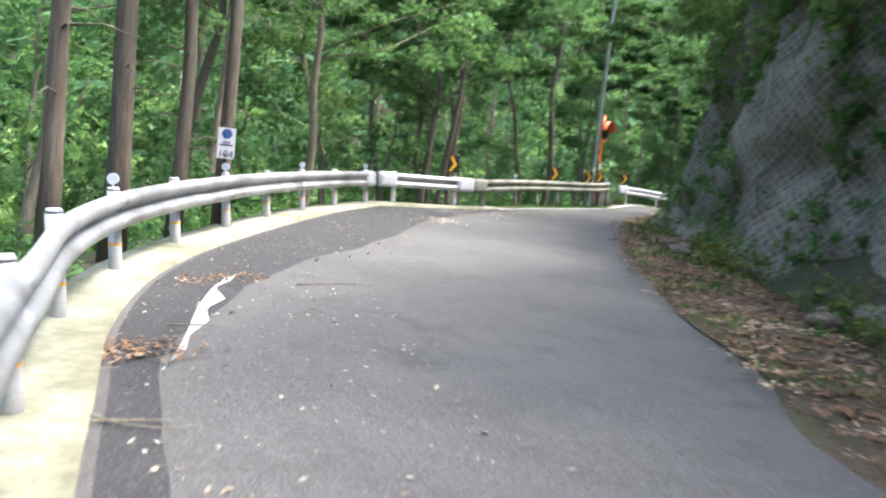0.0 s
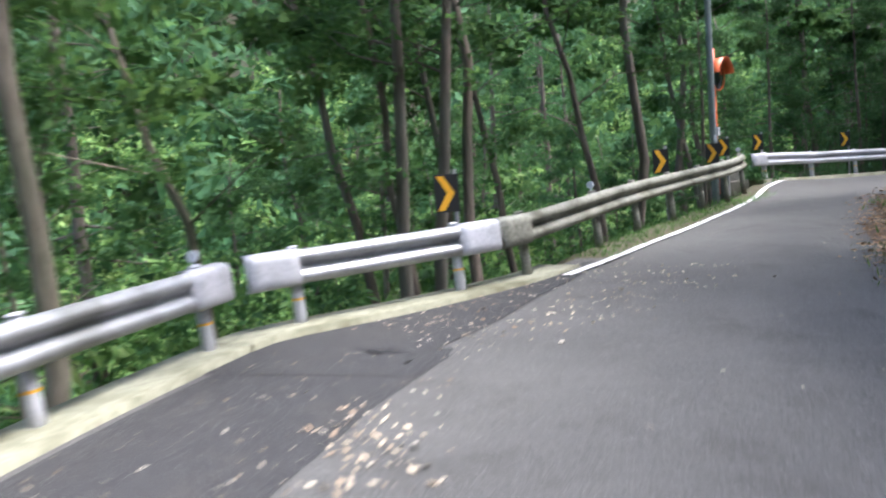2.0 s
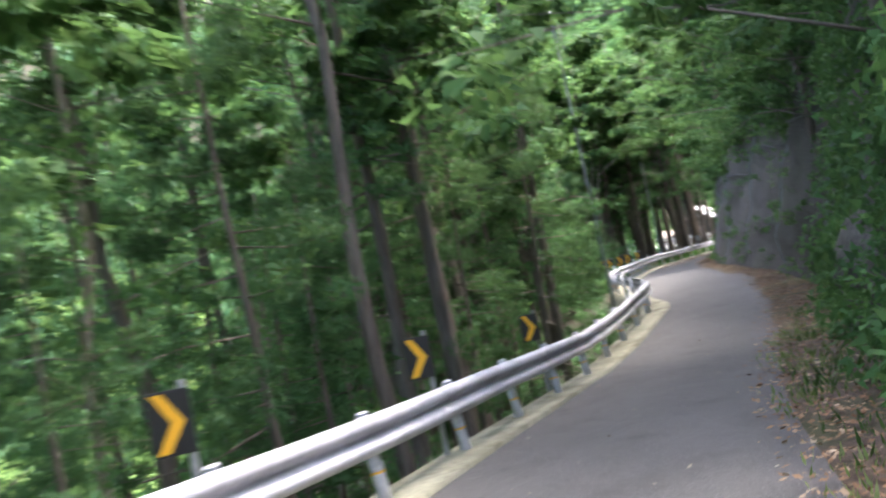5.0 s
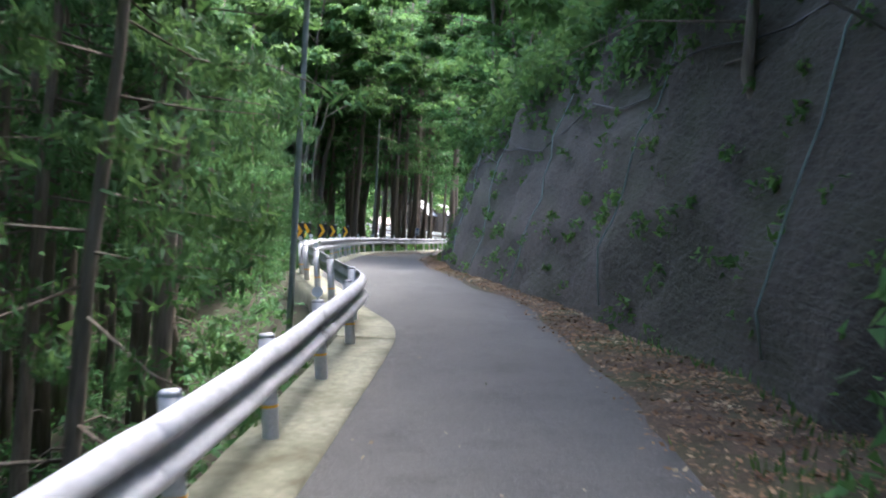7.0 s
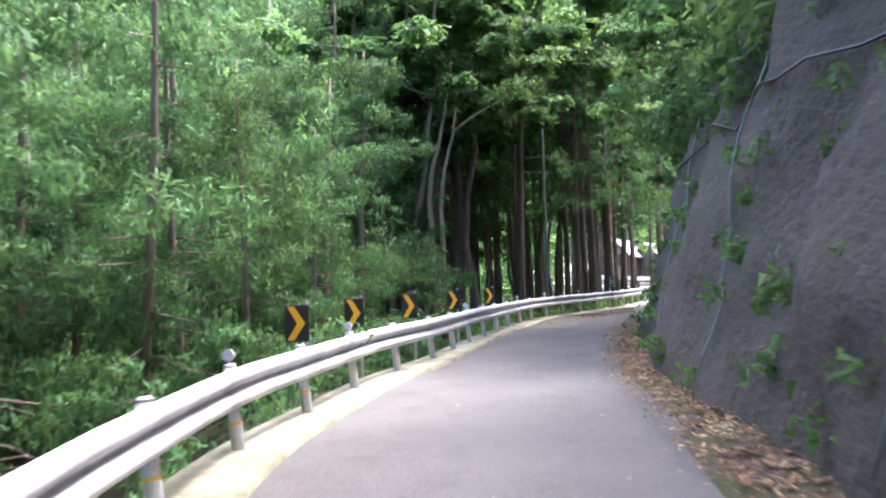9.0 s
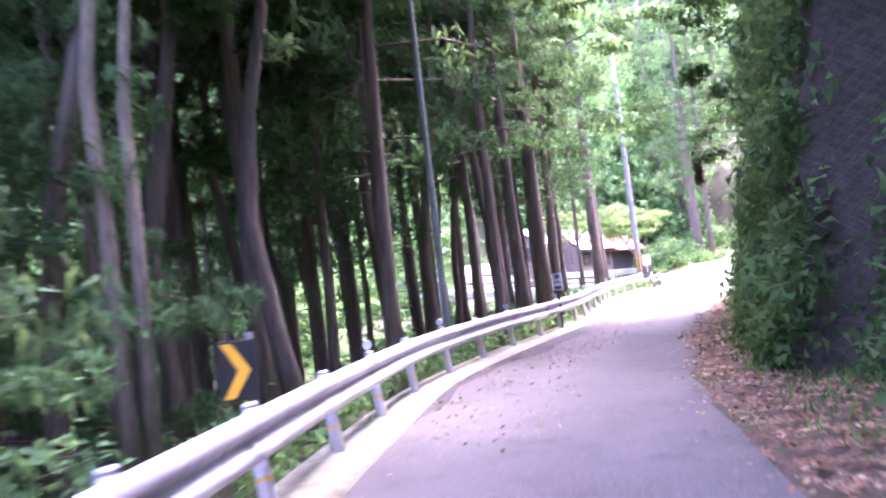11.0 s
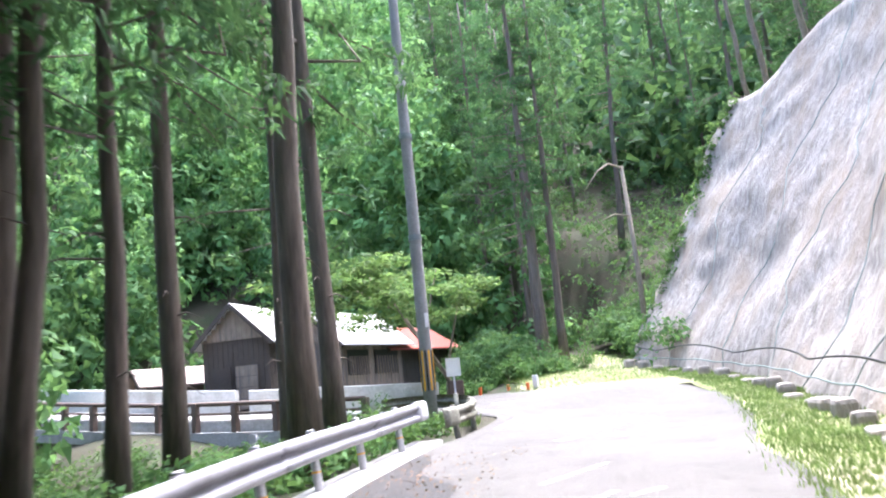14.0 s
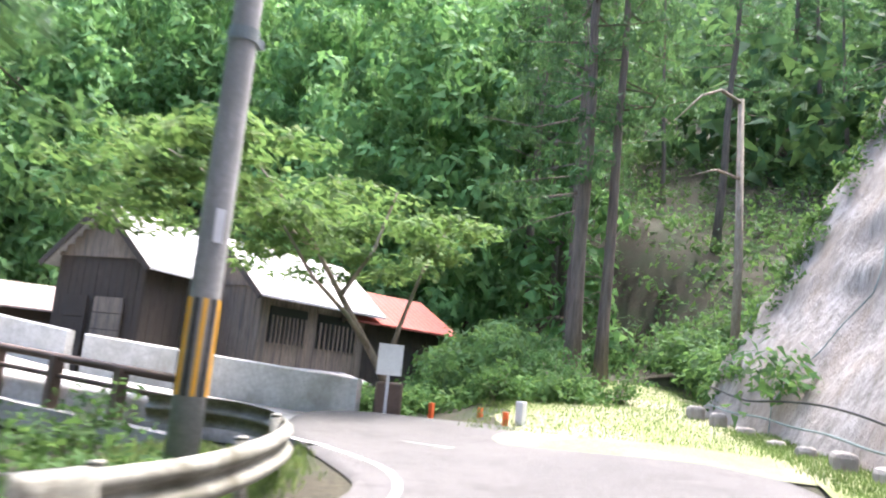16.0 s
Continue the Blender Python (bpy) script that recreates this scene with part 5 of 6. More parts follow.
ground_cloud("undergrowth", 1500, (46, 84, 66, 104), lambda P, dl, dr, s: (dl > 0.7) & (dl < 15) & (s > 82) & (s < 122) & ~((P[:, 0] > 80.6) & (P[:, 1] > 84.0)), 0.0, 0.6, 0.6, 60000, 0.1, LEAF, "dark green undergrowth between the cedar trunks", 206)
ground_cloud("undergrowth", 420, (88, 104, 84, 97), lambda P, dl, dr, s: (((P[:, 0] - 92) * 0.72 + (P[:, 1] - 87.5) * 0.69) > 1.4) & (((P[:, 0] - 93) * 0.69 - (P[:, 1] - 87) * 0.72) < 0.6) & (((P[:, 0] - 93) * 0.69 - (P[:, 1] - 87) * 0.72) > -6) & (P[:, 1] < 95), 0.0, 0.5, 0.6, 22000, 0.11, SHRUB, "leafy bushes at the edge of the forest track", 207)

ground_cloud("forest_floor_plants", 420, (93, 106, 83, 96), lambda P, dl, dr, s: (s > 123) & (dr > -9) & (np.abs(line_dist(P, mid_c)[0]) > 2.6) & (((P[:, 0] - 93) * 0.69 - (P[:, 1] - 87) * 0.72) > -3), 0.1, 1.6, 0.8, 26000, 0.15, LEAF, "dark leafy plants at the forest edge beside the track", 208)

pts = np.c_[fr.uniform(46, 94, 4000), fr.uniform(88, 145, 4000)]
pl = line_dist(pts, left_c)[0]
woods("far_woods", pts[(pl > 15) & (np.hypot(pts[:, 0] - 91, pts[:, 1] - 99) > 10) & ~((pts[:, 0] > 79) & (pts[:, 1] < 107))][:120], 8, 13, 2.9, 150000, 0.34, BRIGHT_CEDAR, "light green cedars beyond the plantation", 8)

ground_cloud("roadside_bushes", 320, (34, 62, 54, 84), lambda P, dl, dr, s: (dl > 0.9) & (dl < 4.5) & (s > 63) & (s < 84), 0.0, 1.1, 0.5, 16000, 0.06, CEDAR, "grey-green bushes and low boughs behind the guardrail", 210)
ground_cloud("undergrowth", 1300, (6, 42, 34, 74), lambda P, dl, dr, s: (dl > 0.6) & (dl < 12) & (s > 40) & (s < 70), -0.1, 0.35, 0.55, 42000, 0.09, CEDAR, "low dark undergrowth behind the guardrail", 211)

ground_cloud("undergrowth", 420, (66, 81, 80, 97), lambda P, dl, dr, s: (dl > 0.8) & (dl < 13), 0.0, 0.5, 0.55, 24000, 0.09, SHRUB, "green undergrowth beside the bridge approach", 212)

# crooked pale tree behind the rail
ct = thing("crooked_tree", "thin crooked tree with pale peeling bark behind the guardrail", "tree", Matrix.Translation((45.63, 71.25, ground_at(45.63, 71.25) - 0.2)))
ux, uy = 0.763, -0.647
zb = ground_at(45.63, 71.25) - 0.2
V, F = join_meshes([tube_mesh([(u * ux, u * uy, z - zb) for u, z in b], r_, 7) for b, r_ in [
    ([(0.1, zb), (0.0, 5.0), (-0.08, 6.6), (0.02, 7.6), (0.3, 8.6), (0.5, 9.6), (0.75, 11.2)], [0.13, 0.1, 0.09, 0.08, 0.065, 0.05, 0.02]),
    ([(0.3, zb), (0.32, 5.2), (0.3, 6.4), (0.42, 7.6), (0.75, 8.8), (0.85, 9.6)], [0.1, 0.08, 0.075, 0.06, 0.05, 0.03]),
    ([(0.78, 8.9), (1.3, 9.3), (2.1, 9.75), (3.0, 10.3)], [0.05, 0.045, 0.03, 0.012])]])
mesh_ob("trunk", V, F, PALE_BARK, ct)
V, F = leaf_cloud([(u * ux, u * uy, z - zb) for u, z in ((0.8, 11.2), (3.0, 10.3), (2.2, 10.0), (0.5, 10.2))], [(0.8, 0.8, 0.4)] * 4, 900, 0.11, 0.7, 0.2, 61)
cloud_ob("crown", V, F, LEAF, ct)

# ---- the end of the road: bridge, old house, pole, netted slope ----
def strip(name, pts, width, lift, material, label, category, thick=0.0, zoff=None):
    line = smooth_line(pts, 0.5)
    V, F = [], []
    for i, c in enumerate(line):
        d = line[min(i + 1, len(line) - 1)] - line[max(i - 1, 0)]
        n = np.array([-d[1], d[0]]) / np.hypot(*d)
        for o in (width / 2, 0, -width / 2):
            p = (c[0] + n[0] * o, c[1] + n[1] * o)
            V.append((*p, (surf(p) if zoff is None else zoff(p)) + lift))
    for i in range(len(line) - 1):
        for j in range(2):
            F.append((i * 3 + j, i * 3 + j + 1, i * 3 + j + 4, i * 3 + j + 3))
    if thick:
        o = len(V)
        V += [(x, y, z - thick) for x, y, z in V]
        for i in range(len(line) - 1):
            F.append((i * 3, i * 3 + 3, o + i * 3 + 3, o + i * 3))
            F.append((i * 3 + 2, o + i * 3 + 2, o + i * 3 + 5, i * 3 + 5))
    return tagged(mesh_ob(name, V, F, material), label, category, kind="structure")


edge = smooth_line([(77.5, 82.9), (79.5, 83.55), (81.6, 84.0), (83.0, 84.9), (84.2, 86.8), (85.6, 88.8), (87.0, 89.9), (88.2, 89.6), (88.9, 88.2), (89.5, 86.8), (89.6, 84.6), (88.6, 82.0), (85.4, 80.1), (81.0, 78.5), (78.0, 79.0), (76.8, 81.0), (77.5, 82.9)], 0.5)
hub = np.array([82.8, 83.0])
V = [(*hub, surf(hub) + 0.006)]
for f in np.linspace(0.12, 1, 9):
    V += [(*p, surf(p) + 0.006 - (0.05 if f > 0.99 else 0)) for p in hub + (edge - hub) * f]
m = len(edge)
F = [(0, 1 + k, 1 + (k + 1) % m) for k in range(m)] + [(1 + i * m + k, 1 + (i + 1) * m + k, 1 + (i + 1) * m + (k + 1) % m, 1 + i * m + (k + 1) % m) for i in range(8) for k in range(m)]
tagged(mesh_ob("road", V, F, ASPHALT), "pale sunlit asphalt of the junction", "road", kind="structure")
strip("road", [(87.5, 86.0), (87.2, 89.5), (85.6, 94.0), (84.6, 99.0), (84.0, 106.0)], 3.0, 0.008, CONCRETE, "pale concrete deck of the small bridge", "bridge deck", 0.45, lambda p: float(np.interp(p[1], [86, 90.2, 97.2, 105, 112], [3.95, 3.95, 4.3, 5.0, 5.6])))
ribbon("ground", clip_line(mid_line, (88.0, 83.6), (101, 91.3)), 2.9, -3.0, 0.025, GRASSY, "bleached grassy forest track leading to the trees", "track", wob=0.9, sub=8, feather=0.12, hug=True)
strip("road", [(80.3, 83.45), (82.3, 83.95), (83.7, 85.0), (84.4, 86.6), (84.6, 88.2)], 0.09, 0.015, LINE, "white kerb line round the grass island", "road marking")
for a, b, w in [((71.4, 78.7), (72.1, 77.0), 0.09), ((71.6, 78.3), (73.4, 78.15), 0.08), ((73.7, 79.3), (75.6, 79.0), 0.09), ((72.8, 77.9), (73.6, 77.6), 0.08), ((80.0, 82.0), (80.85, 80.1), 0.11), ((79.2, 80.8), (79.7, 80.1), 0.09), ((78.1, 80.3), (78.2, 79.8), 0.2), ((77.7, 80.9), (78.2, 80.6), 0.16)]:
    strip("road", [a, ((a[0] + b[0]) / 2, (a[1] + b[1]) / 2), b], w, 0.008, LINE, "worn white painted stroke on the road", "road marking")

ribbon("road", smooth_line([(-1.62, 5.0), (-1.76, 5.8), (-1.97, 6.8), (-2.1, 7.8), (-2.07, 8.5)], 0.12), 0.03, (0.03, -0.07, -0.02, -0.09, -0.01, -0.12, 0.02, -0.06, 0.03), 0.008, CONCRETE, "pale broken concrete edge showing through the asphalt", "road edge", wob=0.12, sub=2, hug=True)

strip("road", [(1.43, 22.57), (2.15, 23.7), (3.28, 25.84), (4.5, 28.3), (5.25, 29.8), (6.5, 32.7), (6.82, 33.56), (7.37, 34.94), (7.95, 35.97), (8.51, 36.8), (8.83, 37.02)], 0.14, 0.022, LINE, "worn white edge line on the road", "road marking")

# parapet and bridge rail
BRIDGE_Y, BRIDGE_Z = [86, 90.2, 97.2, 105, 112], [3.95, 4.0, 4.4, 5.1, 5.7]
on_bridge = lambda y: float(np.interp(y, BRIDGE_Y, BRIDGE_Z))


def parapet(pts, h, w, label):
    line = smooth_line(pts, 0.6)
    V, F = [], []
    prof = [(-w / 2, -0.6), (-w / 2, h - 0.03), (-w / 2 + 0.03, h), (w / 2 - 0.03, h), (w / 2, h - 0.03), (w / 2, -0.6)]
    for i, c in enumerate(line):
        d = line[min(i + 1, len(line) - 1)] - line[max(i - 1, 0)]
        n = np.array([-d[1], d[0]]) / np.hypot(*d)
        for o, z in prof:
            V.append((c[0] + n[0] * o, c[1] + n[1] * o, on_bridge(c[1]) + z))
    m = len(prof)
    for i in range(len(line) - 1):
        for j in range(m - 1):
            F.append((i * m + j, i * m + m + j, i * m + m + j + 1, i * m + j + 1))
    F += [tuple(range(m))[::-1], tuple((len(line) - 1) * m + k for k in range(m))]
    tagged(mesh_ob("wall_parapet", V, F, PARAPET, smooth=False), label, "parapet", kind="structure")


parapet([(88.75, 90.2), (88.3, 91.8), (87.4, 95.0), (86.8, 97.2)], 0.78, 0.22, "pale concrete parapet wall of the bridge")
parapet([(86.7, 97.7), (86.3, 100.5), (86.1, 105.0), (86.0, 111.0)], 0.78, 0.22, "pale concrete parapet wall of the bridge approach")
fence = thing("bridge_railing", "brown rusted railing with square posts on the bridge", "railing", Matrix.Translation((84.6, 91.5, 4.0)))
fl = smooth_line([(84.9, 90.4), (84.0, 93.6), (83.0, 98.6), (82.6, 104)], 1.5)
rail_z = [on_bridge(c[1]) - 0.15 - 4.0 for c in fl]
for c, z in zip(fl, rail_z):
    bm = bmesh.new()
    box(bm, 0.2, 0.2, 0.95, (c[0] - 84.6, c[1] - 91.5, z + 0.15), 0.012)
    part("post", bm, BROWN_RAIL, fence)
for h, r_ in ((0.6, 0.075), (0.28, 0.045)):
    pv = [(c[0] - 84.6, c[1] - 91.5, z + h) for c, z in zip(fl, rail_z)]
    V, F = tube_mesh(pv, [r_] * len(pv), 8)
    mesh_ob("rail", V, F, BROWN_RAIL, fence)
# side beam of the bridge under the railing
V, F = [], []
for c, z in zip(fl, rail_z):
    for o, h in ((-0.18, -0.3), (0.2, -0.3), (0.2, -0.75), (-0.18, -0.75)):
        V.append((c[0] + o, c[1], z + 4.0 + h))
for i in range(len(fl) - 1):
    for j in range(4):
        F.append((i * 4 + j, i * 4 + (j + 1) % 4, i * 4 + 4 + (j + 1) % 4, i * 4 + 4 + j))
F += [(0, 1, 2, 3), tuple(len(V) - 4 + k for k in (3, 2, 1, 0))]
tagged(mesh_ob("wall_bridge", V, F, CONCRETE, smooth=False), "grey concrete edge beam under the bridge railing", "bridge", kind="structure")

# old wooden house
def gable_block(parent, L, W, eave, ridge, over, wall, roof_mat, base=0.0, gable_mat=None):
    """Board walls and a thin two-pitch tin roof; length along x, gable at x = 0."""
    n = int(W / 0.22)
    for x in (0, L):
        for k in range(n):
            y = -W / 2 + (k + 0.5) * W / n
            bm = bmesh.new()
            box(bm, 0.03 + 0.01 * (k % 2), W / n - 0.012, eave - base, (x, y, (eave + base) / 2))
            part("board", bm, wall, parent)
            top = eave + (ridge - eave) * (1 - abs(y) / (W / 2))
            bm = bmesh.new()
            box(bm, 0.035, W / n - 0.008, top - eave, (x - 0.06, y, (top + eave) / 2 - 0.02))
            part("gable_board", bm, gable_mat or wall, parent)
    for y in (-W / 2, W / 2):
        m = int(L / 0.3)
        for k in range(m):
            bm = bmesh.new()
            box(bm, L / m - 0.014, 0.03 + 0.012 * (k % 2), eave - base, ((k + 0.5) * L / m, y, (eave + base) / 2))
            part("board", bm, wall, parent)
    for sgn in (-1, 1):
        s = W / 2 + over
        drop = (ridge - eave) / (W / 2) * s
        V, F = [], []
        N = int((L + 2 * over) / 0.12)
        for i in range(N + 1):
            x = -over + (L + 2 * over) * i / N
            rib = 0.012 * (i % 2)
            for t in (0, 1):
                V += [(x, sgn * s * t, ridge + 0.08 + rib - drop * t), (x, sgn * s * t, ridge + 0.02 - drop * t)]
        for i in range(N):
            a = i * 4
            F += [(a, a + 4, a + 6, a + 2), (a + 1, a + 3, a + 7, a + 5), (a + 2, a + 6, a + 7, a + 3)]
        F += [(0, 2, 3, 1), (N * 4, N * 4 + 1, N * 4 + 3, N * 4 + 2)]
        mesh_ob("roof", V, F, roof_mat, parent, smooth=False, label="corrugated metal roof sheet")
        bm = bmesh.new()
        ang = math.atan2(drop, s)
        box(bm, 0.05, math.hypot(s, drop), 0.16, (-over - 0.02, sgn * s / 2, ridge - drop / 2), 0, None)
        bmesh.ops.rotate(bm, cent=(-over, sgn * s / 2, ridge - drop / 2), matrix=Matrix.Rotation(-sgn * ang, 3, "X"), verts=bm.verts)
        part("barge_board", bm, DARKWOOD, parent)
    bm = bmesh.new()
    box(bm, L - 0.1, W - 0.1, eave - base - 0.1, (L / 2, 0, (eave + base) / 2))
    part("inner_wall", bm, DARKWOOD, parent)


ha = thing("wooden_house", "old weathered wooden house with a pale tin gable roof", "house", Matrix.Translation((87.9, 98.9, 3.6)) @ Matrix.Rotation(radians(16), 4, "Z"))
gable_block(ha, 3.4, 2.9, 3.65, 5.0, 0.34, DARKWOOD, TIN, 0.0, WOOD)
for y, w, z0, z1, mt in [(-0.5, 0.95, 0.9, 2.6, WOOD), (0.6, 0.8, 0.3, 2.6, DARKWOOD)]:
    bm = bmesh.new()
    for k in range(4):
        box(bm, 0.04, w, (z1 - z0) / 4 - 0.02, (-0.11, y, z0 + (k + 0.5) * (z1 - z0) / 4))
    part("shutter", bm, mt, ha, "weathered plank shutter")
hb = thing("wooden_house", "long dilapidated wooden house with a faded tin roof", "house", Matrix.Translation((91.0, 97.6, 3.6)) @ Matrix.Rotation(radians(0), 4, "Z"))
gable_block(hb, 4.2, 3.0, 3.4, 4.6, 0.45, WOOD, TIN, 0.0, WOOD)
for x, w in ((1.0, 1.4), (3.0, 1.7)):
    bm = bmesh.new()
    # no hole is cut: a black panel paints the darkness inside the window
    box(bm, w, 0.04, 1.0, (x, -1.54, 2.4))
    part("window_opening", bm, BLACK, hb, "black panel painting the unlit inside of a window")
    for k in range(9):
        bm = bmesh.new()
        box(bm, 0.04, 0.05, 0.8, (x - w / 2 + (k + 0.5) * w / 9, -1.6, 2.25))
        part("lattice_bar", bm, WOOD, hb)
bm = bmesh.new()
box(bm, 3.0, 1.2, 0.05, (2.0, -2.1, 1.15), 0, Matrix.Rotation(radians(12), 4, "X"))
part("lean_to_roof", bm, TIN, hb, "pale blue-grey tin lean-to roof")
hc = thing("wooden_shed", "dark wooden shed with a red tin roof", "shed", Matrix.Translation((94.9, 97.9, 3.6)) @ Matrix.Rotation(radians(-8), 4, "Z"))
gable_block(hc, 4.0, 3.2, 3.1, 4.0, 0.5, DARKWOOD, RED_TIN, 0.0, DARKWOOD)
hd = thing("wooden_shed", "low hut with a brown tin roof among bushes", "shed", Matrix.Translation((88.4, 105.3, 4.0)) @ Matrix.Rotation(radians(-25), 4, "Z"))
gable_block(hd, 2.4, 2.2, 2.0, 2.6, 0.4, DARKWOOD, BROWN_TIN, -1.2, DARKWOOD)

# concrete utility pole with hazard band
up = thing("utility_pole", "grey concrete utility pole with a yellow and black hazard band", "pole", Matrix.Translation((81.38, 85.75, 3.2)))
V, F = tube_mesh([(0, 0, h) for h in np.linspace(0, 13.5, 8)], np.linspace(0.165, 0.11, 8), 20)
mesh_ob("shaft", V, F, POLE, up)
for k in range(12):
    a = 2 * math.pi * k / 12
    bm = bmesh.new()
    box(bm, 0.012, 0.043, 0.95, (0.162, 0, 1.75))
    bmesh.ops.rotate(bm, cent=(0, 0, 0), matrix=Matrix.Rotation(a, 3, "Z"), verts=bm.verts)
    part("hazard_stripe", bm, BLACK if k % 2 else YELLOW, up)
for h in (5.0, 7.6):
    bm = bmesh.new()
    bmesh.ops.create_cone(bm, cap_ends=True, segments=20, radius1=0.165, radius2=0.165, depth=0.14, matrix=Matrix.Translation((0, 0, h)))
    box(bm, 0.14, 0.06, 0.1, (0.19, 0, h))
    part("clamp_band", bm, STEEL_POLE, up, "steel clamp band")
bm = bmesh.new()
box(bm, 0.09, 0.015, 0.34, (0, -0.165, 2.95))
bmesh.ops.rotate(bm, cent=(0, 0, 0), matrix=Matrix.Rotation(radians(-25), 3, "Z"), verts=bm.verts)
part("plate", bm, SIGN_WHITE, up, "narrow white plate")

# white board, stone base, posts
wb = thing("notice_board", "blank white notice board on a post by the bridge", "sign", facing(88.9, 89.6, 4.0, 76.3, 79))
bm = bmesh.new()
box(bm, 0.5, 0.02, 0.62, (0, 0, 1.22), 0.005)
part("board", bm, BOARD_WHITE, wb)
bm = bmesh.new()
box(bm, 0.06, 0.06, 1.3, (0, 0.05, 0.5))
part("post", bm, SIGN_WHITE, wb)
sb = thing("stone_block", "dark weathered stone block at the end of the parapet", "stone block", facing(89.15, 89.75, 4.0, 76.3, 79))
bm = bmesh.new()
box(bm, 0.55, 0.5, 0.95, (0, 0, 0.3), 0.05)
part("block", bm, BROWN_RAIL, sb)
st = thing("marker_post", "short white marker post in the grass", "marker post", Matrix.Translation((89.6, 86.9, 3.9)))
bm = bmesh.new()
box(bm, 0.16, 0.16, 0.85, (0, 0, 0.35), 0.02)
part("post", bm, SIGN_WHITE, st)
for x, y in ((89.9, 89.2), (90.5, 88.4), (89.4, 87.1)):
    e = thing("stake", "small orange wooden stake at the road edge", "stake", Matrix.Translation((x, y, 3.9)), group="orange stakes")
    bm = bmesh.new()
    box(bm, 0.09, 0.09, 0.6, (0, 0, 0.25), 0.01)
    part("stake_body", bm, ORANGE, e)
sx = thing("stone_box", "grey concrete box behind the guardrail end", "concrete box", Matrix.Translation((6.8, 36.3, 1.08)) @ Matrix.Rotation(0.5, 4, "Z"))
bm = bmesh.new()
box(bm, 0.5, 0.5, 0.4, (0, 0, 0.45), 0.03)
part("cap_block", bm, OLD_BLOCK, sx)
bm = bmesh.new()
box(bm, 0.75, 0.7, 0.5, (0, 0, 0.02), 0.03)
part("base_block", bm, ROCK, sx, "dark mossy base")

# leaning tree with a wide bright crown
lt = thing("leaning_tree", "leaning tree with bare pale branches and a wide light green crown", "tree", Matrix.Translation((90.1, 89.9, 3.8)))
r5 = np.random.default_rng(77)
top = np.array([-4.2, 1.2, 5.0])
br = [[(0, 0, -0.3), (-0.9, 0.2, 1.2), (-1.8, 0.5, 2.4), (-2.8, 0.8, 3.7), tuple(top)], [(-1.2, 0.3, 1.6), (-2.2, 0.1, 2.2), (-3.6, -0.3, 2.7), (-4.6, -0.5, 3.4)], [(-0.8, 0.2, 1.1), (-0.4, 0.2, 2.2), (-0.1, 0.0, 3.4), (0.5, -0.2, 4.6)], [(-2.0, 0.5, 2.6), (-1.4, 0.3, 3.6), (-1.2, 0.0, 4.9)], [(-2.6, 0.7, 3.4), (-3.8, 1.6, 4.2), (-5.2, 2.4, 4.9)], [(-0.1, 0, 3.4), (0.9, 0.4, 4.2), (1.6, 0.6, 4.8)]]
V, F = join_meshes([tube_mesh(b, np.linspace(0.11 if k == 0 else 0.06, 0.02, len(b)), 8) for k, b in enumerate(br)])
mesh_ob("trunk", V, F, PALE_BARK, lt)
C = []
for k in range(95):
    C.append((r5.uniform(-7.2, 0.7), r5.uniform(-1.2, 2.8), 3.7 + r5.uniform(-0.6, 1.1)))
V, F = leaf_cloud(C, np.tile([[0.75, 0.75, 0.2]], (95, 1)), 8500, 0.12, 1.4, 0.2, 12)
cloud_ob("crown", V, F, BRIGHT, lt)

# bare dead tree and trunks on top of the slope
dt = thing("dead_tree", "thin pale dead tree with a crooked bare branch", "tree", Matrix.Translation((96.6, 85.2, 6.5)))
V, F = join_meshes([tube_mesh([(0, 0, -2), (0.05, 0, 2), (-0.1, 0.05, 6.3)], [0.13, 0.11, 0.08], 8), tube_mesh([(-0.1, 0.05, 6.2), (-0.9, 0.3, 6.3), (-1.7, 0.5, 5.9), (-2.6, 0.8, 5.0)], [0.05, 0.045, 0.035, 0.012], 6), tube_mesh([(0, 0, 4.2), (-1.0, 0.3, 4.2), (-2.0, 0.6, 3.8)], [0.04, 0.03, 0.01], 6)])
mesh_ob("trunk", V, F, PALE_BARK, dt)

for k in range(11):
    i = int(grid_slope.shape[0] * (0.97 - 0.058 * k))
    c = grid_slope[min(i, grid_slope.shape[0] - 1), -4]
    q = np.random.default_rng(500 + k)
    h, ln = q.uniform(9, 13), q.uniform(0.02, 0.12)
    pt = thing("bare_trunk", "slender pale tree trunk rising from the crest of the slope", "tree", Matrix.Translation((c[0] + q.uniform(0.2, 0.9), c[1] - q.uniform(0.3, 1.2), c[2] - 0.8)), group="pale trunks on the crest")
    pts_ = [(-ln * z * 0.6 + q.normal() * 0.05 + 0.25 * math.exp(-z), ln * z * 0.5 + q.normal() * 0.05, z) for z in np.linspace(0, h, 7)]
    V, F = tube_mesh(pts_, np.linspace(q.uniform(0.1, 0.15), 0.05, 7), 8)
    mesh_ob("trunk", V, F, PALE_BARK, pt)
    V, F = leaf_cloud([(p_[0] + q.normal() * 0.8, p_[1] + q.normal() * 0.8, h * q.uniform(0.7, 1.02)) for p_ in pts_ * 2], [(0.8, 0.8, 0.45)] * 14, 1100, 0.13, 0.6, 0.4, 520 + k, shell=0.4)
    cloud_ob("crown", V, F, LEAF, pt)

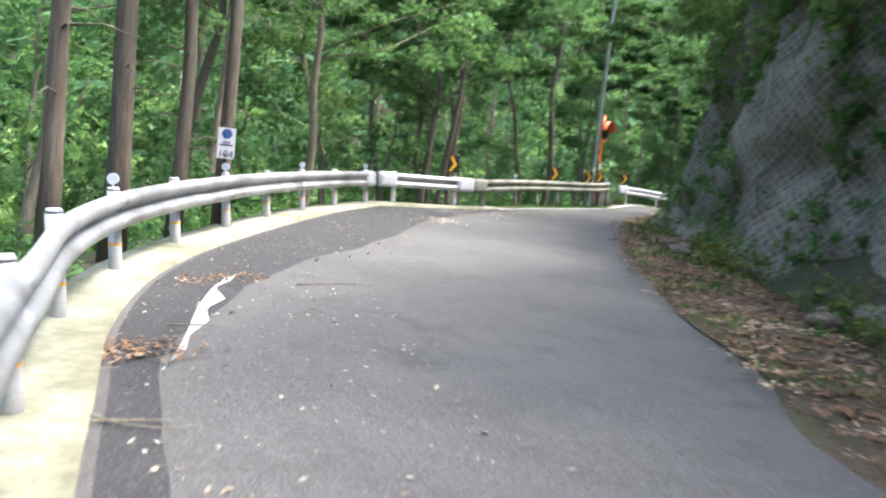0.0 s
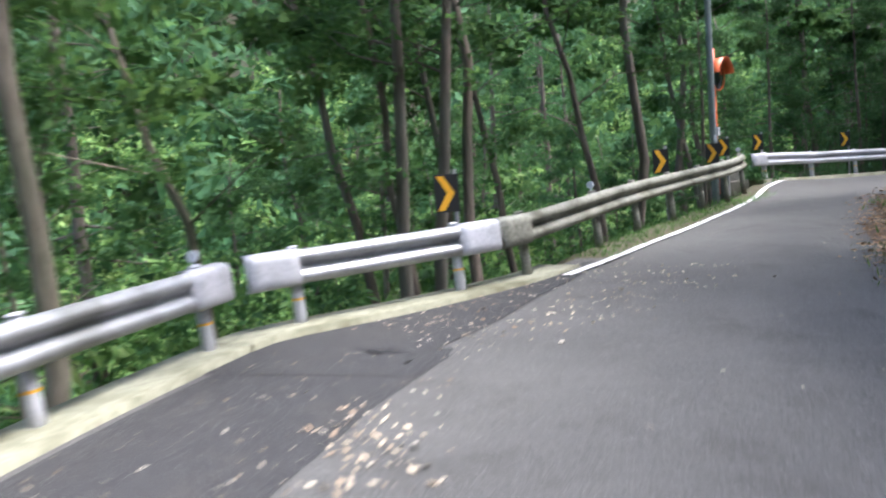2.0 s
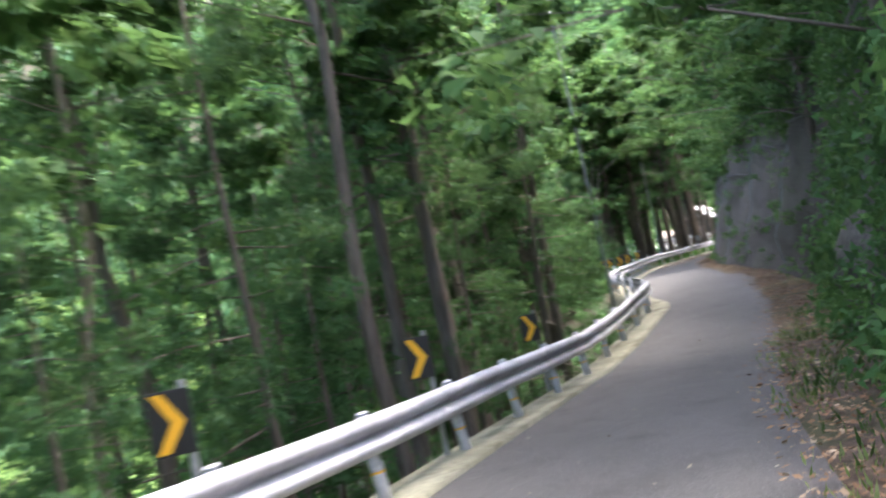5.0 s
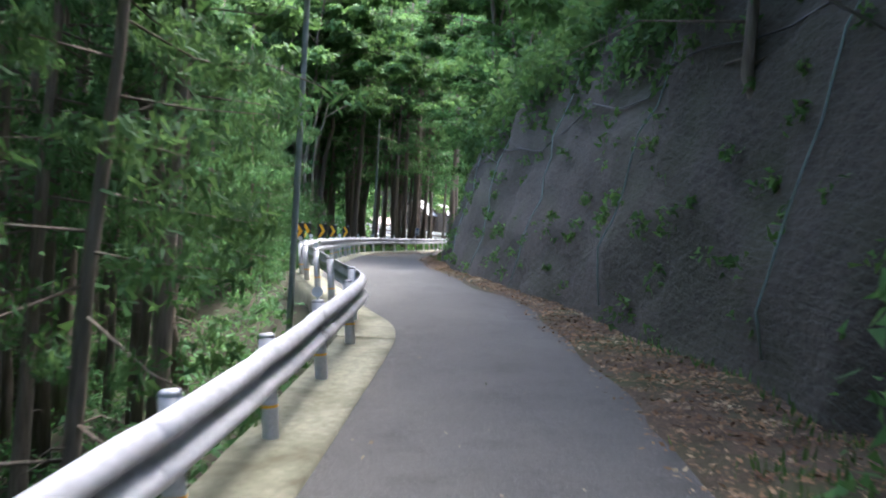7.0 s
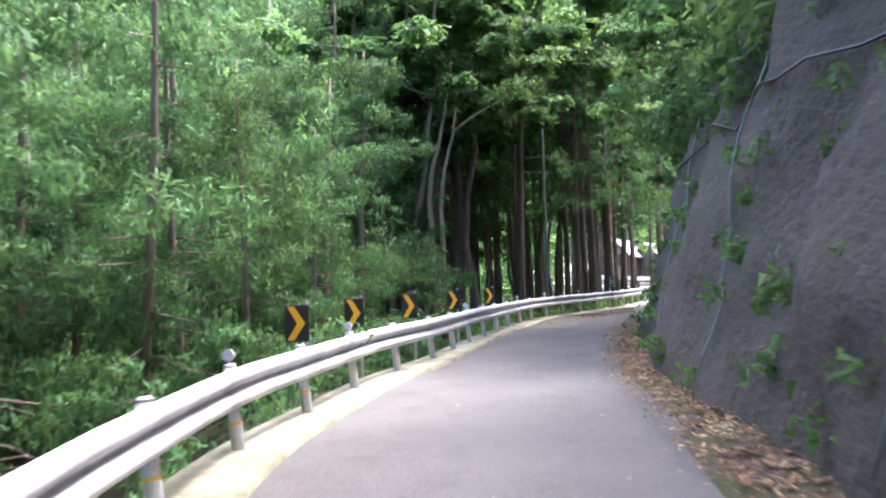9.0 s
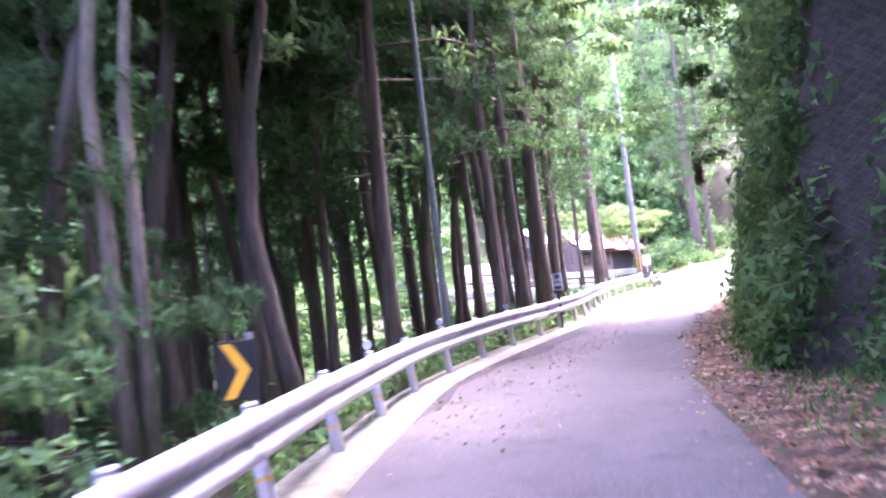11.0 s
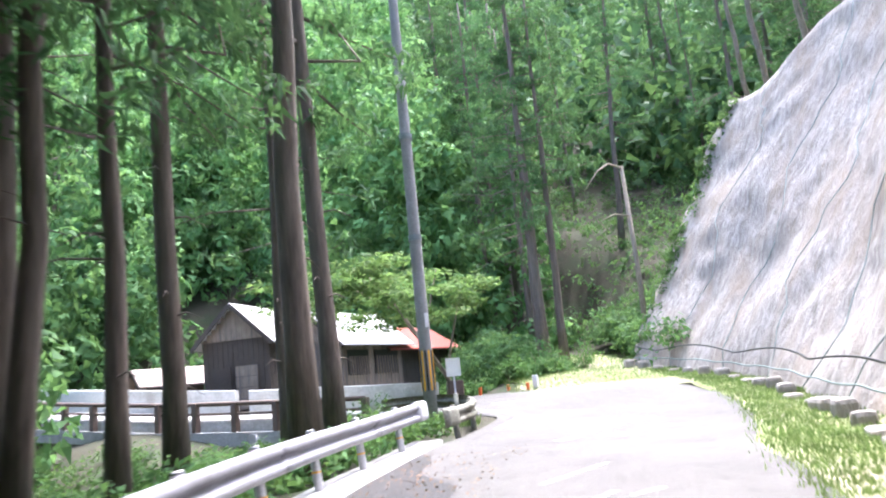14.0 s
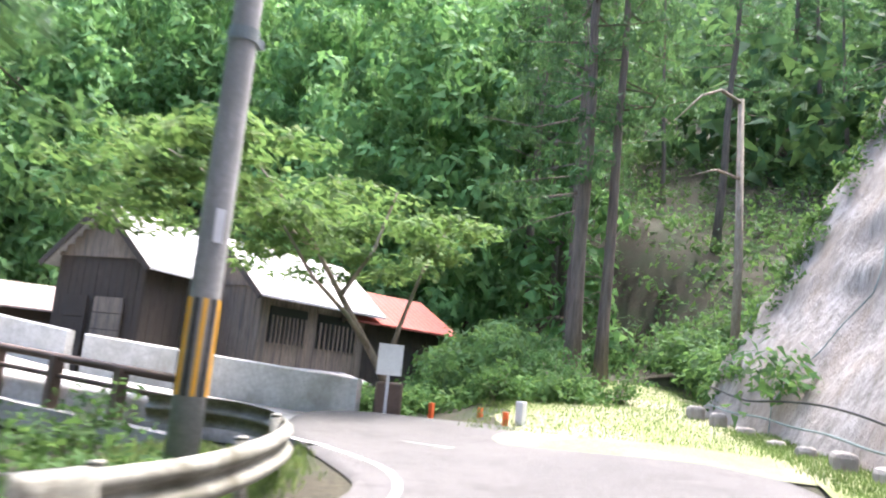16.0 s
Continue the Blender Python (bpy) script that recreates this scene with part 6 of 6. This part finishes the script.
# net hems, ropes and foot blocks of the pale slope
def rope_on(grid, cells, radius, parent, name, label=""):
    pts_ = [Vector(grid[min(i, grid.shape[0] - 1), min(j, grid.shape[1] - 1)]) for i, j in cells]
    V, F = tube_mesh(pts_, [radius] * len(pts_), 5)
    return mesh_ob(name, V, F, NET if "rope" in name else BLACK, parent, label=label)


nt = thing("slope_net", "hanging wire net ropes and dark wavy hem on the pale slope", "net")
for k, i in enumerate(range(4, grid_slope.shape[0], 9)):
    rope_on(grid_slope + np.array([-0.03, 0.06, 0.03]), [(i + int(1.5 * math.sin(j * 0.4 + k)), j) for j in range(1, 41, 2)], 0.013, nt, "net_rope")
calm = lambda i, j: Vector(grid_slope[max(i - 4, 1):min(i + 5, grid_slope.shape[0] - 1), j].mean(axis=0))
hem = [calm(i, 3) + Vector((-0.16, 0.3, 0.16 * abs(math.sin(i * 0.21)))) for i in range(1, grid_slope.shape[0] - 1)]
V, F = tube_mesh(hem, [0.024] * len(hem), 6)
mesh_ob("net_hem", V, F, BLACK, nt)
hem = [calm(i, 2) + Vector((-0.15, 0.26, 0.02 * math.sin(i))) for i in range(1, grid_slope.shape[0] - 1)]
V, F = tube_mesh(hem, [0.02] * len(hem), 6)
mesh_ob("net_cable", V, F, NET, nt)
for k, i in enumerate(range(1, grid_slope.shape[0] - 1, 3)):
    c = grid_slope[i, 0]
    b = thing("stone_block", "rough pale concrete block at the foot of the slope", "stone block", Matrix.Translation((c[0] - 0.12, c[1] + 0.25, c[2] + 0.25)) @ Matrix.Rotation(0.35 + 0.2 * math.sin(k), 4, "Z"), group="blocks along the slope foot")
    bm = bmesh.new()
    box(bm, 0.5 + 0.3 * math.sin(k * 2.1), 0.36, 0.36 + 0.2 * math.sin(k * 1.3), (0, 0, -0.02), 0.09)
    part("block", bm, SPRAYED, b)
n1 = thing("rock_net", "hanging net ropes on the dark rock face", "net")
for k, i in enumerate(range(6, grid_rock.shape[0], 11)):
    rope_on(grid_rock + np.array([-0.05, 0, 0.02]), [(i + int(1.2 * math.sin(j * 0.5 + k)), j) for j in range(4, 31, 2)], 0.02, n1, "net_rope")
n2 = thing("rock_net", "net ropes on the dark cut face", "net")
for k, i in enumerate(range(5, grid_cut.shape[0], 12)):
    rope_on(grid_cut + np.array([-0.03, 0.04, 0.02]), [(i, j) for j in range(2, 26, 2)], 0.015, n2, "net_rope")
rope_on(grid_cut + np.array([-0.03, 0.04, 0.02]), [(i, 17 + int(2 * math.sin(i * 0.15))) for i in range(0, grid_cut.shape[0], 2)], 0.018, n2, "net_cable")
# cut branch hanging over the road
hb_ = thing("hanging_branch", "dark dead cedar tuft hanging above the road", "branch", Matrix.Translation((65.7, 74.0, 7.5)))
V, F = tube_mesh([(0.4, -1.8, 3.2), (0.2, -0.8, 2.2), (0, 0, 0.9), (0, 0, 0)], [0.03, 0.02, 0.01, 0.006], 5)
mesh_ob("twig", V, F, BARK, hb_)
V, F = leaf_cloud([(0, 0, 0), (0, 0, -0.35), (0.05, 0, -0.7)], [(0.16, 0.16, 0.3)] * 3, 500, 0.09, 0.1, 0.8, 3)
cloud_ob("tuft", V, F, DEAD, hb_)

# ---- litter, grass, small stuff ----
def strew(name, line, o1, o2, n, size, material, label, seed, lift=0.03, upright=0.0, clump=0.0, zf=None):
    """Leaves or blades lying along a line between two sideways offsets."""
    r = np.random.default_rng(seed)
    k = r.integers(1, len(line) - 1, n)
    d = line[np.minimum(k + 1, len(line) - 1)] - line[k - 1]
    nn = np.c_[-d[:, 1], d[:, 0]] / np.hypot(d[:, 0], d[:, 1])[:, None]
    o = o1 + (o2 - o1) * r.random(n)
    P = line[k] + nn * o[:, None] + r.normal(size=(n, 2)) * 0.12
    if clump:
        m = np.array([noise.noise(Vector((x * 0.6, y * 0.6, seed))) for x, y in P]) > clump
        P = P[m]
    n = len(P)
    dm, sm = line_dist(P, mid_c)
    z = np.interp(sm - S0, KNOT_S, KNOT_Z) + 0.02 * np.sin(P[:, 0] * 0.7) * np.sin(P[:, 1] * 0.6) - 0.015 * np.minimum(np.abs(dm), 3.5) + lift
    a = r.random(n) * 6.28
    s = size * r.uniform(0.5, 1.5, n)
    ax = np.c_[np.cos(a), np.sin(a), r.normal(size=n) * 0.25] * s[:, None]
    bx = np.c_[-np.sin(a), np.cos(a), r.normal(size=n) * 0.25] * s[:, None] * 0.55
    if upright:
        ax = np.c_[r.normal(size=n) * 0.3, r.normal(size=n) * 0.3, np.ones(n)] * s[:, None] * upright
        bx = np.c_[-np.sin(a), np.cos(a), np.zeros(n)] * s[:, None] * 0.2
    c = np.c_[P, z]
    V = np.stack([c - ax * (0 if upright else 0.5), c + bx * 0.5 + ax * (0.3 if upright else 0), c + ax * (1 if upright else 0.5), c - bx * 0.5 + ax * (0.3 if upright else 0)], 1).reshape(-1, 3)
    return tagged(cloud_ob(name, V, np.arange(n * 4).reshape(n, 4), material), label, "litter" if not upright else "grass", kind="stuff")


strew("leaf_litter", clip_line(right_line, (2.8, -4), (71, 75.4)), -2.2, 0.25, 52000, 0.06, DRY, "brown and pale fallen leaves on the verge", 401, 0.1)
strew("leaf_litter", clip_line(rail_a, (-1.2, 1.6), (-1.85, 20)), -0.2, -2.6, 900, 0.04, PALE_DRY, "scattered pale fallen leaves on the dark asphalt", 402, 0.012, 0, 0.0)
strew("leaf_litter", clip_line(left_line, (-1.2, 20.8), (1.6, 23.6)), -0.2, -2.4, 500, 0.045, PALE_DRY, "pale fallen leaves on the asphalt", 403, 0.016)
strew("leaf_litter", clip_line(rail_d, (46, 68.3), (77, 83.4)), -0.2, -2.2, 3800, 0.05, DRY, "brown needles and leaves along the kerb", 404, 0.014, 0, 0.0)
strew("leaf_litter", clip_line(mid_line, (0, 0), (72, 78)), 1.8, -1.8, 420, 0.045, PALE_DRY, "single fallen leaves on the road", 405, 0.012)
strew("verge_grass", clip_line(right_line, (2.8, 0), (26, 45.5)), -1.4, 0.1, 9000, 0.09, GRASS, "low grass and moss along the road edge", 406, 0.07, 1.0, 0.05)
strew("verge_grass", clip_line(left_line, (1.6, 23.8), (7.6, 36.2)), 0.4, -0.5, 3500, 0.06, SHRUB, "low grass and moss under the guardrail", 407, 0.02, 1.0)
strew("verge_grass", clip_line(right_line, (72, 75.8), (93, 84.6)), -1.7, 0.2, 26000, 0.075, GRASS, "bright grass at the foot of the slope", 408, 0.07, 1.0)
strew("verge_grass", clip_line(mid_line, (89.0, 84.2), (101, 91.3)), 3.2, -2.8, 20000, 0.06, GRASS, "bright grass on the forest track", 409, 0.03, 1.0)
strew("verge_grass", smooth_line([(80.5, 85.2), (82, 86.2), (83.0, 87.2)], 0.2), 1.0, -1.0, 3500, 0.12, GRASS, "grass round the utility pole", 410, 0.0, 1.0)
strew("verge_grass", clip_line(right_line, (44, 62.6), (72, 75.6)), -2.2, -0.4, 5000, 0.1, SHRUB, "low ferns along the road edge", 411, 0.07, 1.0, 0.0)
strew("verge_weeds", clip_line(right_line, (2.8, 0), (26, 45.5)), -2.3, -0.2, 9000, 0.11, SHRUB, "small green weeds below the rock face", 412, 0.07, 1.0, 0.1)
strew("leaf_litter", clip_line(right_line, (2.8, 2), (8.2, 29.8)), -2.4, 0.0, 16000, 0.06, DRY, "thick fallen leaves below the rock face", 413, 0.105)
strew("leaf_litter", clip_line(right_line, (25, 45), (71, 75.4)), -2.4, 0.1, 26000, 0.06, DRY, "brown leaf litter along the foot of the netted faces", 414, 0.1)
strew("verge_weeds", clip_line(right_line, (25, 45), (71, 75.4)), -2.2, -0.9, 5000, 0.12, SHRUB, "small green weeds at the foot of the netted faces", 415, 0.07, 1.0, 0.15)

# rubble at the foot of the first rock face
def stone(seed, size):
    r = np.random.default_rng(seed)
    bm = bmesh.new()
    bmesh.ops.create_icosphere(bm, subdivisions=2, radius=0.5)
    for v in bm.verts:
        v.co *= 1 + 0.45 * noise.noise(v.co * 1.7 + Vector((seed, 0, 0)))
        v.co = Vector((v.co.x * size * r.uniform(0.9, 1.4), v.co.y * size, v.co.z * size * 0.75))
    t_ = thing("stone", "rough brown stone fallen at the foot of the rock face", "stone", group="fallen stones")
    part("block", bm, RUBBLE, t_)
    return t_


stones = [stone(601 + k, sz) for k, sz in enumerate((0.34, 0.26, 0.2))]
r7 = np.random.default_rng(610)
foot = grid_rock[:, 1]
for k in range(34):
    c = foot[int(r7.integers(8, foot.shape[0] - 20))]
    m = Matrix.Translation((c[0] - r7.uniform(0.05, 0.75), c[1] + r7.normal() * 0.3, road_z([(c[0], c[1])])[0] + 0.08)) @ Matrix.Rotation(r7.random() * 6.28, 4, "Z") @ Matrix.Scale(r7.uniform(0.6, 1.3), 4)
    if k < 3:
        stones[k].matrix_world = m
    else:
        copy_thing(stones[k % 3], m)
bank_cloud("moss", grid_rock, 0.02, 0.1, 260, 0.2, 9000, 0.045, MOSS_LEAF, "yellow-green moss cushions below the rock face", 314, span=(0.3, 0.8))
bank_cloud("climbing_plants", grid_rock, 0.08, 0.75, 90, 0.16, 4200, 0.05, SHRUB, "narrow band of small plants climbing the net", 315, span=(0.58, 0.63))
strew("verge_moss", clip_line(right_line, (2.8, 0), (5.6, 23.9)), -0.28, 0.1, 9000, 0.035, MOSS_LEAF, "yellow-green moss along the asphalt edge", 416, 0.02, 0.8)
# debris washed across the kerb
bar = smooth_line([(-2.75, 4.75), (-2.35, 5.0), (-1.95, 5.4), (-1.6, 5.3)], 0.05)
strew("leaf_debris", bar, 0.16, -0.16, 420, 0.05, DRY, "brown leaf debris lying across the kerb", 417, 0.04)
strew("leaf_debris", smooth_line([(-2.5, 7.7), (-2.2, 8.0), (-1.8, 8.4)], 0.05), 0.16, -0.16, 160, 0.05, DRY, "brown leaf debris on the asphalt", 418, 0.015)
strew("leaf_debris", smooth_line([(-0.3, 17.9), (0.0, 17.2), (0.3, 16.5)], 0.05), 0.2, -0.25, 90, 0.06, PALE_DRY, "pale fallen leaves on the road", 419, 0.015)
for k, pts_ in enumerate([[(-1.9, 3.85), (-1.6, 4.05), (-1.3, 4.12)], [(-1.75, 4.1), (-1.5, 4.0), (-1.2, 4.0)], [(-2.6, 4.65), (-2.2, 4.72), (-1.9, 4.9)], [(-2.0, 6.0), (-1.7, 6.1), (-1.5, 6.05)], [(-1.4, 8.0), (-1.1, 8.3), (-0.7, 8.4)]]):
    tw = thing("twig", "thin pale twig lying on the road edge", "twig", Matrix.Translation((pts_[0][0], pts_[0][1], surf(pts_[0]) + 0.03)), group="fallen twigs")
    V, F = tube_mesh([(x - pts_[0][0], y - pts_[0][1], surf((x, y)) - surf(pts_[0])) for x, y in pts_], [0.008, 0.006, 0.003], 5)
    mesh_ob("stick", V, F, PALE_BARK, tw)
